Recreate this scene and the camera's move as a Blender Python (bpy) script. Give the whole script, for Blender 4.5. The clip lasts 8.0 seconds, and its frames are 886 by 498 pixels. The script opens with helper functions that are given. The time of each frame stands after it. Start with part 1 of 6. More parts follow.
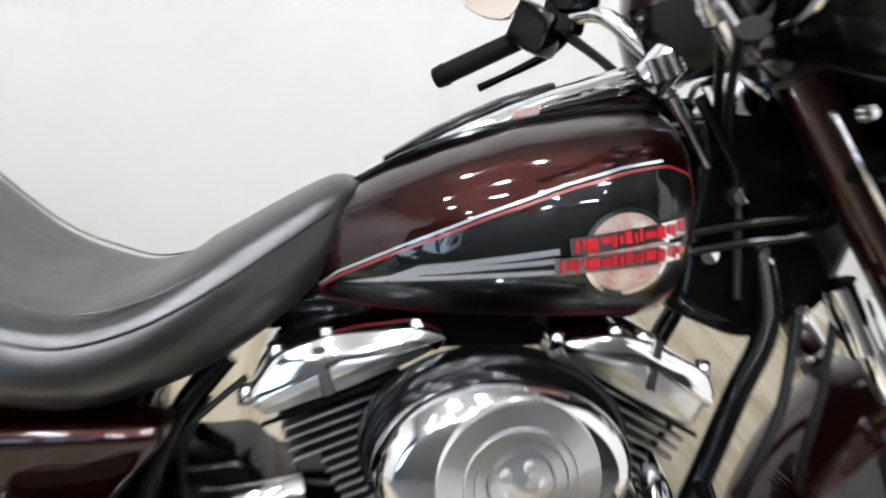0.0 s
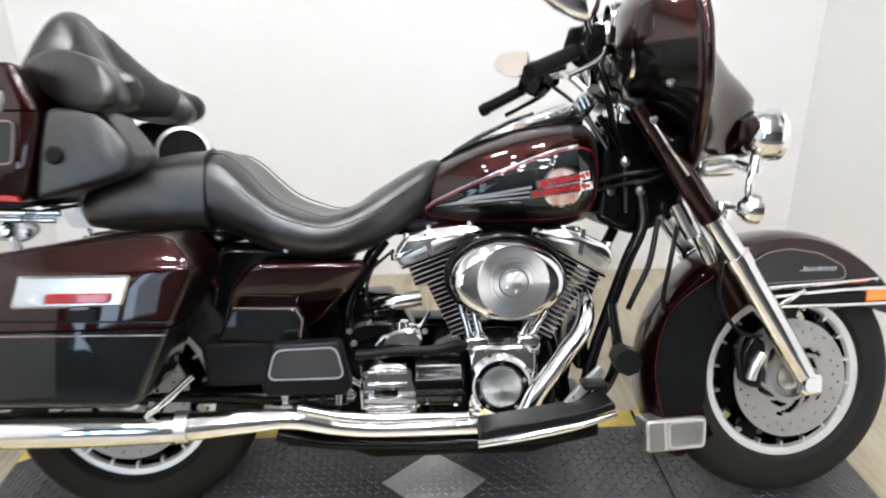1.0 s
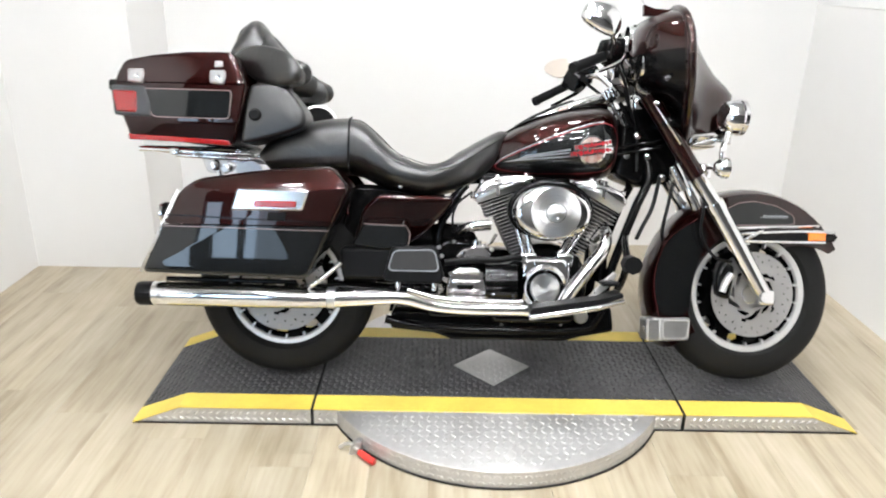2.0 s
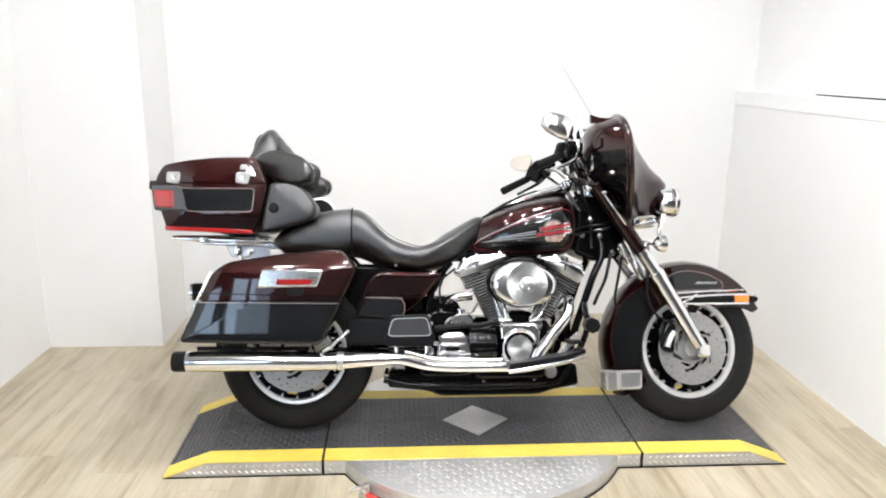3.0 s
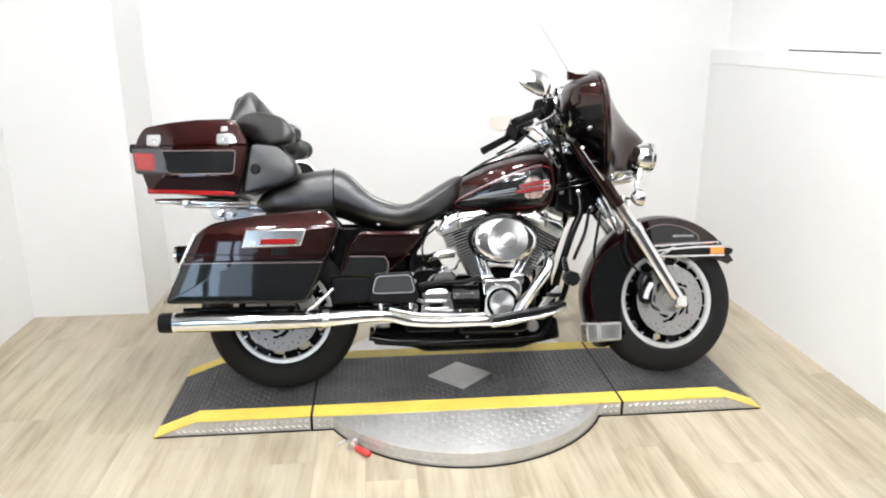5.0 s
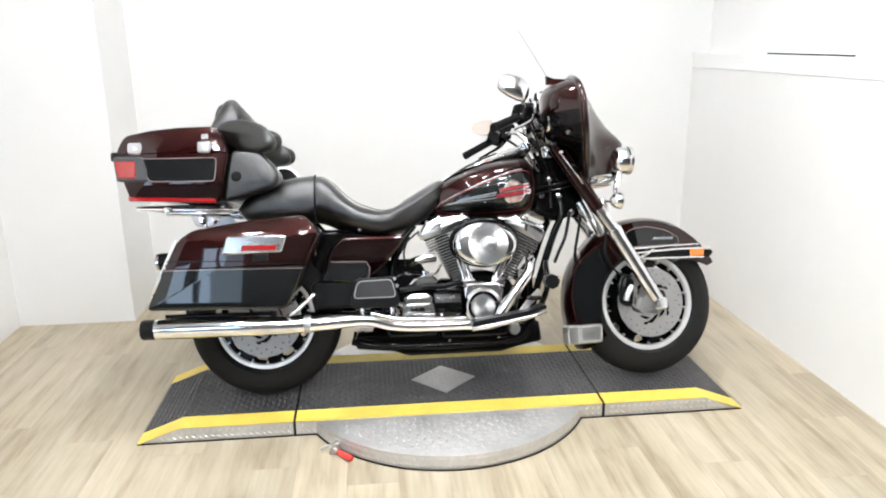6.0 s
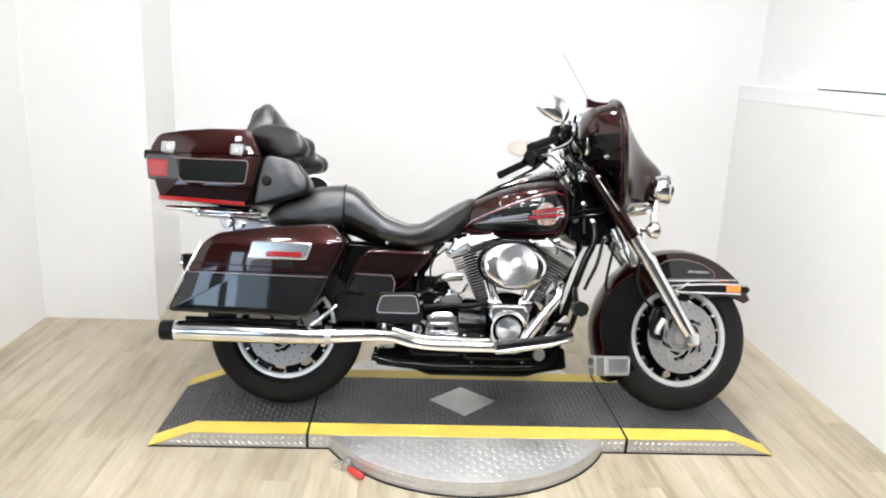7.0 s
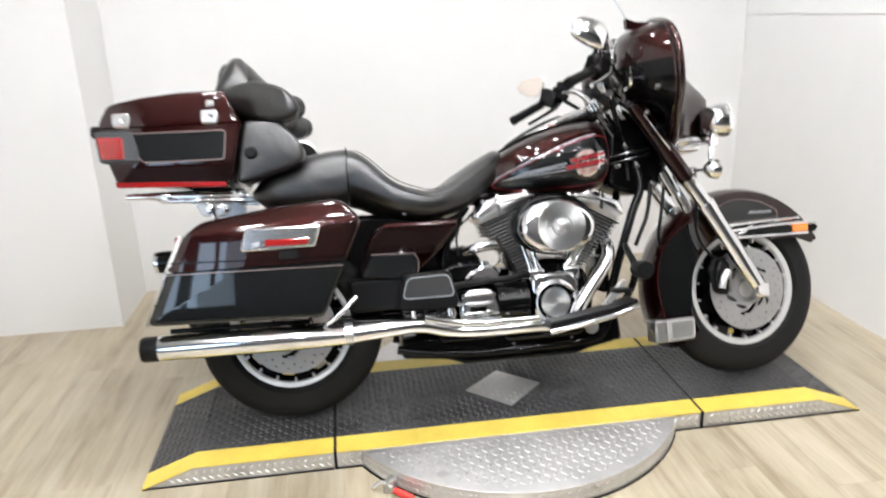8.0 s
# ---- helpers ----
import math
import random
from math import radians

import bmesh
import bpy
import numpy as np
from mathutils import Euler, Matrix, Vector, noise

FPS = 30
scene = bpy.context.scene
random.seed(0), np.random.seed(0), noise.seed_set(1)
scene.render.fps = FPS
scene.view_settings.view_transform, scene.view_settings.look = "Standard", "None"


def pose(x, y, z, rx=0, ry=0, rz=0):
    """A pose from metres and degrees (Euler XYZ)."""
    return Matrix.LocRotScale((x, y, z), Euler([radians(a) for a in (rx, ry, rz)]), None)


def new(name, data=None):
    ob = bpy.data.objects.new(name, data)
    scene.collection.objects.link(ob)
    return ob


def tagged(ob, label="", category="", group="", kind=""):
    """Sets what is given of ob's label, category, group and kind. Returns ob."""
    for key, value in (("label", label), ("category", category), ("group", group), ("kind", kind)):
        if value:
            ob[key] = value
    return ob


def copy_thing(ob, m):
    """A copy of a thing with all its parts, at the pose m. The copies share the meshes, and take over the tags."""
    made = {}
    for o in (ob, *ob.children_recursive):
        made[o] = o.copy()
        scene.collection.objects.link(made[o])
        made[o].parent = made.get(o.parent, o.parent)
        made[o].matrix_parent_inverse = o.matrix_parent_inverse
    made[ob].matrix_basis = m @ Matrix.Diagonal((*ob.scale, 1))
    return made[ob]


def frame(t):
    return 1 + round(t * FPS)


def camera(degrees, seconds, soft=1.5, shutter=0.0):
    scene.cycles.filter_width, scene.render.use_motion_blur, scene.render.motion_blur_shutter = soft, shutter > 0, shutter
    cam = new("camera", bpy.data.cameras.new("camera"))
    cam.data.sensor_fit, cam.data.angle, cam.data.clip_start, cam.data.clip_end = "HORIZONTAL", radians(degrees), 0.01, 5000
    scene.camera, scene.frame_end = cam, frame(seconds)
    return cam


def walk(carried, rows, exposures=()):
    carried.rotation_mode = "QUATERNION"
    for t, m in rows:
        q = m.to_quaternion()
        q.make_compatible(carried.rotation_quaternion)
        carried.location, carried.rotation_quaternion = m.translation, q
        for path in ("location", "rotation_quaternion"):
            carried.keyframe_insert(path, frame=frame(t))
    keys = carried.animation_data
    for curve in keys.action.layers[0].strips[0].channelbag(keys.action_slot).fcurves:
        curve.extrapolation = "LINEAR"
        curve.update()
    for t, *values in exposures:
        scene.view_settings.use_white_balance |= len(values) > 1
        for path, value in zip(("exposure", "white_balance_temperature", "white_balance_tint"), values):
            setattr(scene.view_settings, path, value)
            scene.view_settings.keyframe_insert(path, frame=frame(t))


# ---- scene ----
cam = camera(62.93, 8.0, 2.0, 0.4)
# seconds, eye, tilt, roll, yaw
PATH = [
    (0, 0.003, -0.597, 1.164, 65.94, -3.61, -7.71),
    (0.5, -0.084, -1.061, 1.315, 64.46, 0.46, -9.05),
    (1, -0.052, -1.528, 1.365, 67.80, 0.10, -2.88),
    (1.5, -0.093, -1.948, 1.394, 72.55, -1.39, -0.93),
    (1.7, -0.148, -2.094, 1.391, 69.08, -1.25, -0.11),
    (2.8, -0.293, -2.708, 1.481, 74.16, 0.13, -1.69),
    (3, -0.328, -2.736, 1.505, 75.77, -0.70, -3.62),
    (3.5, -0.356, -2.763, 1.493, 73.79, -1.94, -4.05),
    (4, -0.334, -2.755, 1.472, 74.89, -2.42, -5.22),
    (4.5, -0.332, -2.763, 1.488, 75.14, -0.51, -6.06),
    (5, -0.331, -2.790, 1.461, 73.58, 0.11, -5.30),
    (5.2, -0.323, -2.799, 1.445, 73.71, 0.30, -6.47),
    (6.3, -0.268, -2.817, 1.470, 74.24, 0.45, -5.35),
    (6.5, -0.277, -2.811, 1.470, 74.95, -0.65, -5.42),
    (7, -0.265, -2.757, 1.442, 75.46, -2.48, -2.56),
    (7.5, -0.387, -2.558, 1.394, 76.09, 0.89, -2.24),
    (8, -0.514, -2.270, 1.368, 71.80, 1.80, -8.30),
]
walk(cam, [(t, pose(x, y, z, rx, ry, rz)) for t, x, y, z, rx, ry, rz in PATH],
     exposures=[(0.0, -0.24, 6280, 10), (0.5, -0.17, 6360, 10), (1.0, -0.2, 6420, 10), (1.5, -0.14, 6460, 10), (3.0, -0.1, 6500, 10), (6.5, -0.1, 6450, 10), (8.0, -0.22, 6520, 11)])

# ---- light ----
world = bpy.data.worlds.new("world")
scene.world = world
world.use_nodes = True
world.node_tree.nodes["Background"].inputs[0].default_value = (0.75, 0.85, 1.0, 1)
world.node_tree.nodes["Background"].inputs[1].default_value = 0.6


# ---- materials ----
def material(name, color, rough=0.5, metal=0.0, coat=0.0, emit=0.0, spec=0.5, noise_scale=0.0, noise_mix=0.0, bump=0.0,
             bump_scale=200.0, rough_var=0.0, dark=None, per_object=0.0):
    """A node material: base colour broken up by two noises, roughness by a third, fine relief by a fourth."""
    m = bpy.data.materials.new(name)
    m.use_nodes = True
    nt = m.node_tree
    b = nt.nodes["Principled BSDF"]
    b.inputs["Base Color"].default_value = (*color, 1)
    b.inputs["Roughness"].default_value = rough
    b.inputs["Metallic"].default_value = metal
    b.inputs["Coat Weight"].default_value = coat
    b.inputs["Coat Roughness"].default_value = 0.03
    b.inputs["Specular IOR Level"].default_value = spec
    if emit:
        b.inputs["Emission Color"].default_value = (*color, 1)
        b.inputs["Emission Strength"].default_value = emit
    tc = nt.nodes.new("ShaderNodeTexCoord")

    def noise_node(scale, detail=4):
        n = nt.nodes.new("ShaderNodeTexNoise")
        n.inputs["Scale"].default_value = scale
        n.inputs["Detail"].default_value = detail
        nt.links.new(tc.outputs["Object"], n.inputs["Vector"])
        return n

    if noise_mix:
        n1, n2 = noise_node(noise_scale), noise_node(noise_scale * 9)
        add = nt.nodes.new("ShaderNodeMath")
        add.operation = "MULTIPLY_ADD"
        nt.links.new(n2.outputs[0], add.inputs[0])
        add.inputs[1].default_value = 0.4
        nt.links.new(n1.outputs[0], add.inputs[2])
        ramp = nt.nodes.new("ShaderNodeMapRange")
        nt.links.new(add.outputs[0], ramp.inputs[0])
        ramp.inputs[1].default_value, ramp.inputs[2].default_value = 0.45, 0.95
        mix = nt.nodes.new("ShaderNodeMix")
        mix.data_type = "RGBA"
        d = dark or tuple(c * (1 - noise_mix) for c in color)
        mix.inputs["A"].default_value = (*d, 1)
        mix.inputs["B"].default_value = (*color, 1)
        nt.links.new(ramp.outputs[0], mix.inputs["Factor"])
        out = mix.outputs["Result"]
        if per_object:
            info = nt.nodes.new("ShaderNodeObjectInfo")
            hsv = nt.nodes.new("ShaderNodeHueSaturation")
            mr = nt.nodes.new("ShaderNodeMapRange")
            mr.inputs[3].default_value, mr.inputs[4].default_value = 1 - per_object, 1 + per_object
            nt.links.new(info.outputs["Random"], mr.inputs[0])
            nt.links.new(mr.outputs[0], hsv.inputs["Value"])
            nt.links.new(out, hsv.inputs["Color"])
            out = hsv.outputs[0]
        nt.links.new(out, b.inputs["Base Color"])
    if rough_var:
        n3 = noise_node(14)
        mr2 = nt.nodes.new("ShaderNodeMapRange")
        mr2.inputs[3].default_value, mr2.inputs[4].default_value = max(0, rough - rough_var), rough + rough_var
        nt.links.new(n3.outputs[0], mr2.inputs[0])
        nt.links.new(mr2.outputs[0], b.inputs["Roughness"])
    if bump:
        n4 = noise_node(bump_scale, 3)
        bp = nt.nodes.new("ShaderNodeBump")
        bp.inputs["Strength"].default_value = bump
        bp.inputs["Distance"].default_value = 0.002
        nt.links.new(n4.outputs[0], bp.inputs["Height"])
        nt.links.new(bp.outputs[0], b.inputs["Normal"])
        if coat:
            nt.links.new(bp.outputs[0], b.inputs["Coat Normal"])
    return m


WALL = material("wall_paint", (0.77, 0.762, 0.75), 0.7, noise_scale=0.8, noise_mix=0.04, bump=0.12, bump_scale=160)
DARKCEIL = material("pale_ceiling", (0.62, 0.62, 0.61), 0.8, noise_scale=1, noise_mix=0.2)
# for the unseen walls, dark so that chrome and paint mirror black
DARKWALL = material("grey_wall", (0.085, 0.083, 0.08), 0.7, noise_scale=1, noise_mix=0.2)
FLOORBASE = material("floor_base", (0.35, 0.28, 0.2), 0.5, noise_scale=3, noise_mix=0.3)
# for the unseen floor, dark so that paint and chrome reflect less
DARKFLOOR = material("unseen_dark_floor", (0.075, 0.073, 0.07), 0.55, noise_scale=1.5, noise_mix=0.4, bump=0.1, bump_scale=90, rough_var=0.1)
CEIL = material("ceiling_paint", (0.8, 0.8, 0.79), 0.8, noise_scale=1, noise_mix=0.04)
MAROON = material("maroon_paint", (0.021, 0.0032, 0.0026), 0.34, metal=0.85, coat=1.0, spec=0.1, noise_scale=900, noise_mix=0.25, bump=0.14, bump_scale=4)
CHARCOAL = material("charcoal_paint", (0.0105, 0.0115, 0.012), 0.40, metal=0.72, coat=1.0, spec=0.1, noise_scale=900, noise_mix=0.2, bump=0.14, bump_scale=4)
BLACKP = material("black_gloss", (0.0022, 0.0022, 0.0023), 0.14, spec=0.2, coat=0.0)
PLASTIC = material("black_plastic", (0.0048, 0.0048, 0.0052), 0.42, spec=0.15, bump=0.1, bump_scale=500)
LEATHER = material("black_vinyl", (0.003, 0.0029, 0.0028), 0.31, spec=1.0, noise_scale=6, noise_mix=0.3, bump=0.2, bump_scale=420, rough_var=0.03)
vb = LEATHER.node_tree.nodes["Principled BSDF"]
vb.inputs["Sheen Weight"].default_value = 0.02
vb.inputs["Sheen Roughness"].default_value = 0.35
vb.inputs["Sheen Tint"].default_value = (1.0, 0.95, 0.88, 1)
# soft creases of the stuffed vinyl under its fine grain
vt = LEATHER.node_tree
crease, fold = vt.nodes.new("ShaderNodeTexNoise"), vt.nodes.new("ShaderNodeBump")
crease.inputs["Scale"].default_value, crease.inputs["Detail"].default_value, crease.inputs["Distortion"].default_value = 11.0, 2.5, 0.8
fold.inputs["Strength"].default_value, fold.inputs["Distance"].default_value = 0.35, 0.012
vt.links.new(vt.nodes["Texture Coordinate"].outputs["Object"], crease.inputs["Vector"])
vt.links.new(crease.outputs[0], fold.inputs["Height"])
vt.links.new(fold.outputs[0], vt.nodes["Bump"].inputs["Normal"])
CHROME = material("chrome", (0.84, 0.84, 0.85), 0.085, metal=1.0, rough_var=0.04, bump=0.05, bump_scale=30)
BRUSHED = material("brushed_aluminium", (0.8, 0.8, 0.8), 0.3, metal=1.0, rough_var=0.08, bump=0.06, bump_scale=90)
SATIN = material("satin_chrome", (0.62, 0.615, 0.61), 0.17, metal=1.0, rough_var=0.04)
STEEL = material("brake_steel", (0.38, 0.375, 0.37), 0.42, metal=0.75, rough_var=0.1)
RUBBER = material("tyre_rubber", (0.0085, 0.0085, 0.0085), 0.7, spec=0.25, noise_scale=12, noise_mix=0.3, bump=0.2, bump_scale=300)
MAT_RUBBER = material("tread_mat", (0.045, 0.044, 0.047), 0.42, spec=0.7, noise_scale=5, noise_mix=0.4, rough_var=0.15)
YELLOW = material("yellow_tape", (0.78, 0.585, 0.10), 0.5, noise_scale=8, noise_mix=0.25)
ALU = material("tread_plate", (0.70, 0.69, 0.68), 0.44, metal=0.82, noise_scale=6, noise_mix=0.25, rough_var=0.12)
RED_LENS = material("red_lens", (0.27, 0.006, 0.006), 0.12, coat=1.0)
AMBER = material("amber_lens", (0.9, 0.22, 0.02), 0.15, coat=1.0)
REDPIN = material("red_pinstripe", (0.2, 0.015, 0.018), 0.3, coat=0.6)
DARKPIN = material("dark_red_pinstripe", (0.07, 0.01, 0.012), 0.35, coat=0.6)
SILVER = material("silver_decal", (0.33, 0.345, 0.37), 0.3, metal=0.5, coat=0.6)
GREYPIN = material("grey_pinstripe", (0.17, 0.125, 0.12), 0.35, coat=0.6)
TURNED = material("turned_aluminium", (0.88, 0.88, 0.88), 0.28, metal=1.0)
tb = TURNED.node_tree.nodes["Principled BSDF"]
tb.inputs["Anisotropic"].default_value = 0.85
tg = TURNED.node_tree.nodes.new("ShaderNodeTangent")
tg.direction_type, tg.axis = "RADIAL", "Y"
TURNED.node_tree.links.new(tg.outputs[0], tb.inputs["Tangent"])
MIRROR = material("mirror_glass", (0.70, 0.63, 0.57), 0.03, metal=1.0)
GUARD = material("dull_chrome", (0.60, 0.60, 0.60), 0.3, metal=0.9, rough_var=0.08, noise_scale=8, noise_mix=0.2)
GREYPLASTIC = material("grey_plastic", (0.04, 0.042, 0.046), 0.45, bump=0.08, bump_scale=500)
RED_GRIP = material("red_grip", (0.65, 0.04, 0.03), 0.4)


def wood_material():
    """Pale oak vinyl: long grain along the plank, broad patches, each plank a little different."""
    m = bpy.data.materials.new("vinyl_plank")
    m.use_nodes = True
    nt = m.node_tree
    b = nt.nodes["Principled BSDF"]
    tc, info = nt.nodes.new("ShaderNodeTexCoord"), nt.nodes.new("ShaderNodeObjectInfo")
    mul = nt.nodes.new("ShaderNodeVectorMath")
    mul.operation = "MULTIPLY"
    mul.inputs[1].default_value = (14, 1.1, 1)
    nt.links.new(tc.outputs["Object"], mul.inputs[0])
    add = nt.nodes.new("ShaderNodeVectorMath")
    nt.links.new(mul.outputs[0], add.inputs[0])
    sh = nt.nodes.new("ShaderNodeMath")
    sh.operation = "MULTIPLY"
    sh.inputs[1].default_value = 40
    nt.links.new(info.outputs["Random"], sh.inputs[0])
    nt.links.new(sh.outputs[0], add.inputs[1])
    n1, n2 = nt.nodes.new("ShaderNodeTexNoise"), nt.nodes.new("ShaderNodeTexNoise")
    n1.inputs["Scale"].default_value, n2.inputs["Scale"].default_value = 1.2, 5.0
    n1.inputs["Detail"].default_value = n2.inputs["Detail"].default_value = 6
    for n in (n1, n2):
        nt.links.new(add.outputs[0], n.inputs["Vector"])
    mixn = nt.nodes.new("ShaderNodeMath")
    mixn.operation = "MULTIPLY_ADD"
    mixn.inputs[1].default_value = 0.45
    nt.links.new(n2.outputs[0], mixn.inputs[0])
    nt.links.new(n1.outputs[0], mixn.inputs[2])
    ramp = nt.nodes.new("ShaderNodeValToRGB")
    e = ramp.color_ramp.elements
    e[0].position, e[0].color = 0.40, (0.238, 0.190, 0.124, 1)
    e[1].position, e[1].color = 1.0, (0.465, 0.412, 0.318, 1)
    mid_e = ramp.color_ramp.elements.new(0.68)
    mid_e.color = (0.376, 0.320, 0.229, 1)
    geo = nt.nodes.new("ShaderNodeNewGeometry")
    n3 = nt.nodes.new("ShaderNodeTexNoise")
    n3.inputs["Scale"].default_value, n3.inputs["Detail"].default_value = 4.5, 3
    nt.links.new(geo.outputs["Position"], n3.inputs["Vector"])
    blot = nt.nodes.new("ShaderNodeMath")
    blot.operation = "MULTIPLY_ADD"
    blot.inputs[1].default_value = 0.32
    nt.links.new(n3.outputs[0], blot.inputs[0])
    sub = nt.nodes.new("ShaderNodeMath")
    sub.operation = "SUBTRACT"
    sub.inputs[1].default_value = 0.17
    nt.links.new(mixn.outputs[0], sub.inputs[0])
    nt.links.new(sub.outputs[0], blot.inputs[2])
    nt.links.new(blot.outputs[0], ramp.inputs[0])
    hsv = nt.nodes.new("ShaderNodeHueSaturation")
    mr = nt.nodes.new("ShaderNodeMapRange")
    mr.inputs[3].default_value, mr.inputs[4].default_value = 0.9, 1.1
    nt.links.new(info.outputs["Random"], mr.inputs[0])
    nt.links.new(mr.outputs[0], hsv.inputs["Value"])
    nt.links.new(ramp.outputs[0], hsv.inputs["Color"])
    nt.links.new(hsv.outputs[0], b.inputs["Base Color"])
    b.inputs["Roughness"].default_value = 0.36
    bp = nt.nodes.new("ShaderNodeBump")
    bp.inputs["Strength"].default_value = 0.15
    bp.inputs["Distance"].default_value = 0.001
    nt.links.new(n2.outputs[0], bp.inputs["Height"])
    nt.links.new(bp.outputs[0], b.inputs["Normal"])
    return m


WOOD = wood_material()


# ---- mesh helpers ----
def part(name, bm, mat, parent=None, label="", smooth=40, at=None):
    """Links bm as one mesh object, under a thing or a part."""
    bmesh.ops.recalc_face_normals(bm, faces=bm.faces)
    lim = radians(smooth)
    for f in bm.faces:
        f.smooth = smooth > 0
    for e in bm.edges:
        if len(e.link_faces) == 2 and e.calc_face_angle(0) > lim:
            e.smooth = False
    for f in bm.faces:
        if len(f.verts) > 6:
            f.smooth = False
            for e in f.edges:
                e.smooth = False
    me = bpy.data.meshes.new(name)
    bm.to_mesh(me)
    bm.free()
    for one in (mat if isinstance(mat, (list, tuple)) else [mat]):
        me.materials.append(one)
    ob = new(name, me)
    if at is not None:
        ob.matrix_basis = at
    if parent is not None:
        ob.parent = parent
    if label:
        tagged(ob, label)
    return ob


def thing(name, label, category, at=None, group=""):
    ob = new(name)
    ob.empty_display_size = 0.1
    if at is not None:
        ob.matrix_basis = at
    return tagged(ob, label, category, group)


def structure(name, bm, mat, label="", smooth=0):
    return tagged(part(name, bm, mat, None, "", smooth), label, "", "", "structure")


def add_box(bm, x0, x1, y0, y1, z0, z1, bevel=0.0, seg=2, m=None):
    r = bmesh.ops.create_cube(bm, size=1)
    vs = r["verts"]
    for v in vs:
        v.co = Vector(((x0 + x1) / 2 + v.co.x * (x1 - x0), (y0 + y1) / 2 + v.co.y * (y1 - y0), (z0 + z1) / 2 + v.co.z * (z1 - z0)))
    if bevel:
        es = list({e for v in vs for e in v.link_edges})
        out = bmesh.ops.bevel(bm, geom=es, offset=bevel, segments=seg, profile=0.5, affect="EDGES")
        vs = list({v for v in out["verts"]} | {v for v in vs if v.is_valid})
    if m is not None:
        bmesh.ops.transform(bm, matrix=m, verts=vs)
    return vs


def box(*a, **k):
    bm = bmesh.new()
    add_box(bm, *a, **k)
    return bm


def catmull(pts, n=8, closed=False):
    pts = [Vector(p) for p in pts]
    out, k = [], len(pts)
    for i in range(k if closed else k - 1):
        p0, p1, p2, p3 = (pts[(i - 1) % k], pts[i], pts[(i + 1) % k], pts[(i + 2) % k]) if closed else (
            pts[max(i - 1, 0)], pts[i], pts[i + 1], pts[min(i + 2, k - 1)])
        for j in range(n):
            t = j / n
            out.append(0.5 * ((2 * p1) + (p2 - p0) * t + (2 * p0 - 5 * p1 + 4 * p2 - p3) * t * t + (3 * p1 - p0 - 3 * p2 + p3) * t ** 3))
    if not closed:
        out.append(pts[-1])
    return out


def skin(bm, rings, closed_ring=True, cap=True, loop=False):
    """Faces between rings of equal length; caps at both ends."""
    vr = [[bm.verts.new(p) for p in r] for r in rings]
    n = len(vr[0])
    pairs = list(zip(vr, vr[1:])) + ([(vr[-1], vr[0])] if loop else [])
    for a, b in pairs:
        for i in range(n if closed_ring else n - 1):
            j = (i + 1) % n
            bm.faces.new((a[i], a[j], b[j], b[i]))
    if cap and closed_ring and not loop:
        bm.faces.new(vr[0][::-1])
        bm.faces.new(vr[-1])
    return vr


def add_tube(bm, pts, r, n=12, smooth=6, flat=1.0):
    """A round bar along a line; r is one radius or one for each given point."""
    k = len(pts)
    rr = list(r) if isinstance(r, (list, tuple)) else [r] * k
    line = catmull(pts, smooth) if smooth and k > 2 else [Vector(p) for p in pts]
    m = len(line)
    rings, up = [], None
    for i, p in enumerate(line):
        d = (line[min(i + 1, m - 1)] - line[max(i - 1, 0)]).normalized()
        if up is None:
            up = Vector((0, 0, 1)) if abs(d.z) < 0.9 else Vector((1, 0, 0))
        s = d.cross(up).normalized()
        up = s.cross(d).normalized()
        u = i / (m - 1) * (k - 1)
        a = min(int(u), k - 2)
        rad = rr[a] + (rr[a + 1] - rr[a]) * (u - a)
        rings.append([p + s * rad * math.cos(2 * math.pi * j / n) + up * rad * flat * math.sin(2 * math.pi * j / n) for j in range(n)])
    skin(bm, rings)


def tube(pts, r, n=12, smooth=6, flat=1.0):
    bm = bmesh.new()
    add_tube(bm, pts, r, n, smooth, flat)
    return bm


def add_lathe(bm, profile, m, n=48, closed=True):
    """Turns (radius, along) round the local y axis, then moves by m."""
    rings = []
    for i in range(n):
        a = 2 * math.pi * i / n
        rings.append([m @ Vector((r * math.cos(a), y, r * math.sin(a))) for r, y in profile])
    skin(bm, rings, closed_ring=closed, cap=False, loop=True)


def lathe(profile, m, n=48, closed=True):
    bm = bmesh.new()
    add_lathe(bm, profile, m, n, closed)
    return bm


def rounded(poly, r, n=4):
    """Polygon corners rounded off."""
    out, k = [], len(poly)
    for i in range(k):
        p, a, b = Vector(poly[i]), Vector(poly[i - 1]), Vector(poly[(i + 1) % k])
        da, db = (a - p), (b - p)
        q = min(r, da.length * 0.45, db.length * 0.45)
        s, e = p + da.normalized() * q, p + db.normalized() * q
        for j in range(n + 1):
            t = j / n
            out.append((1 - t) ** 2 * s + 2 * t * (1 - t) * p + t * t * e)
    return out


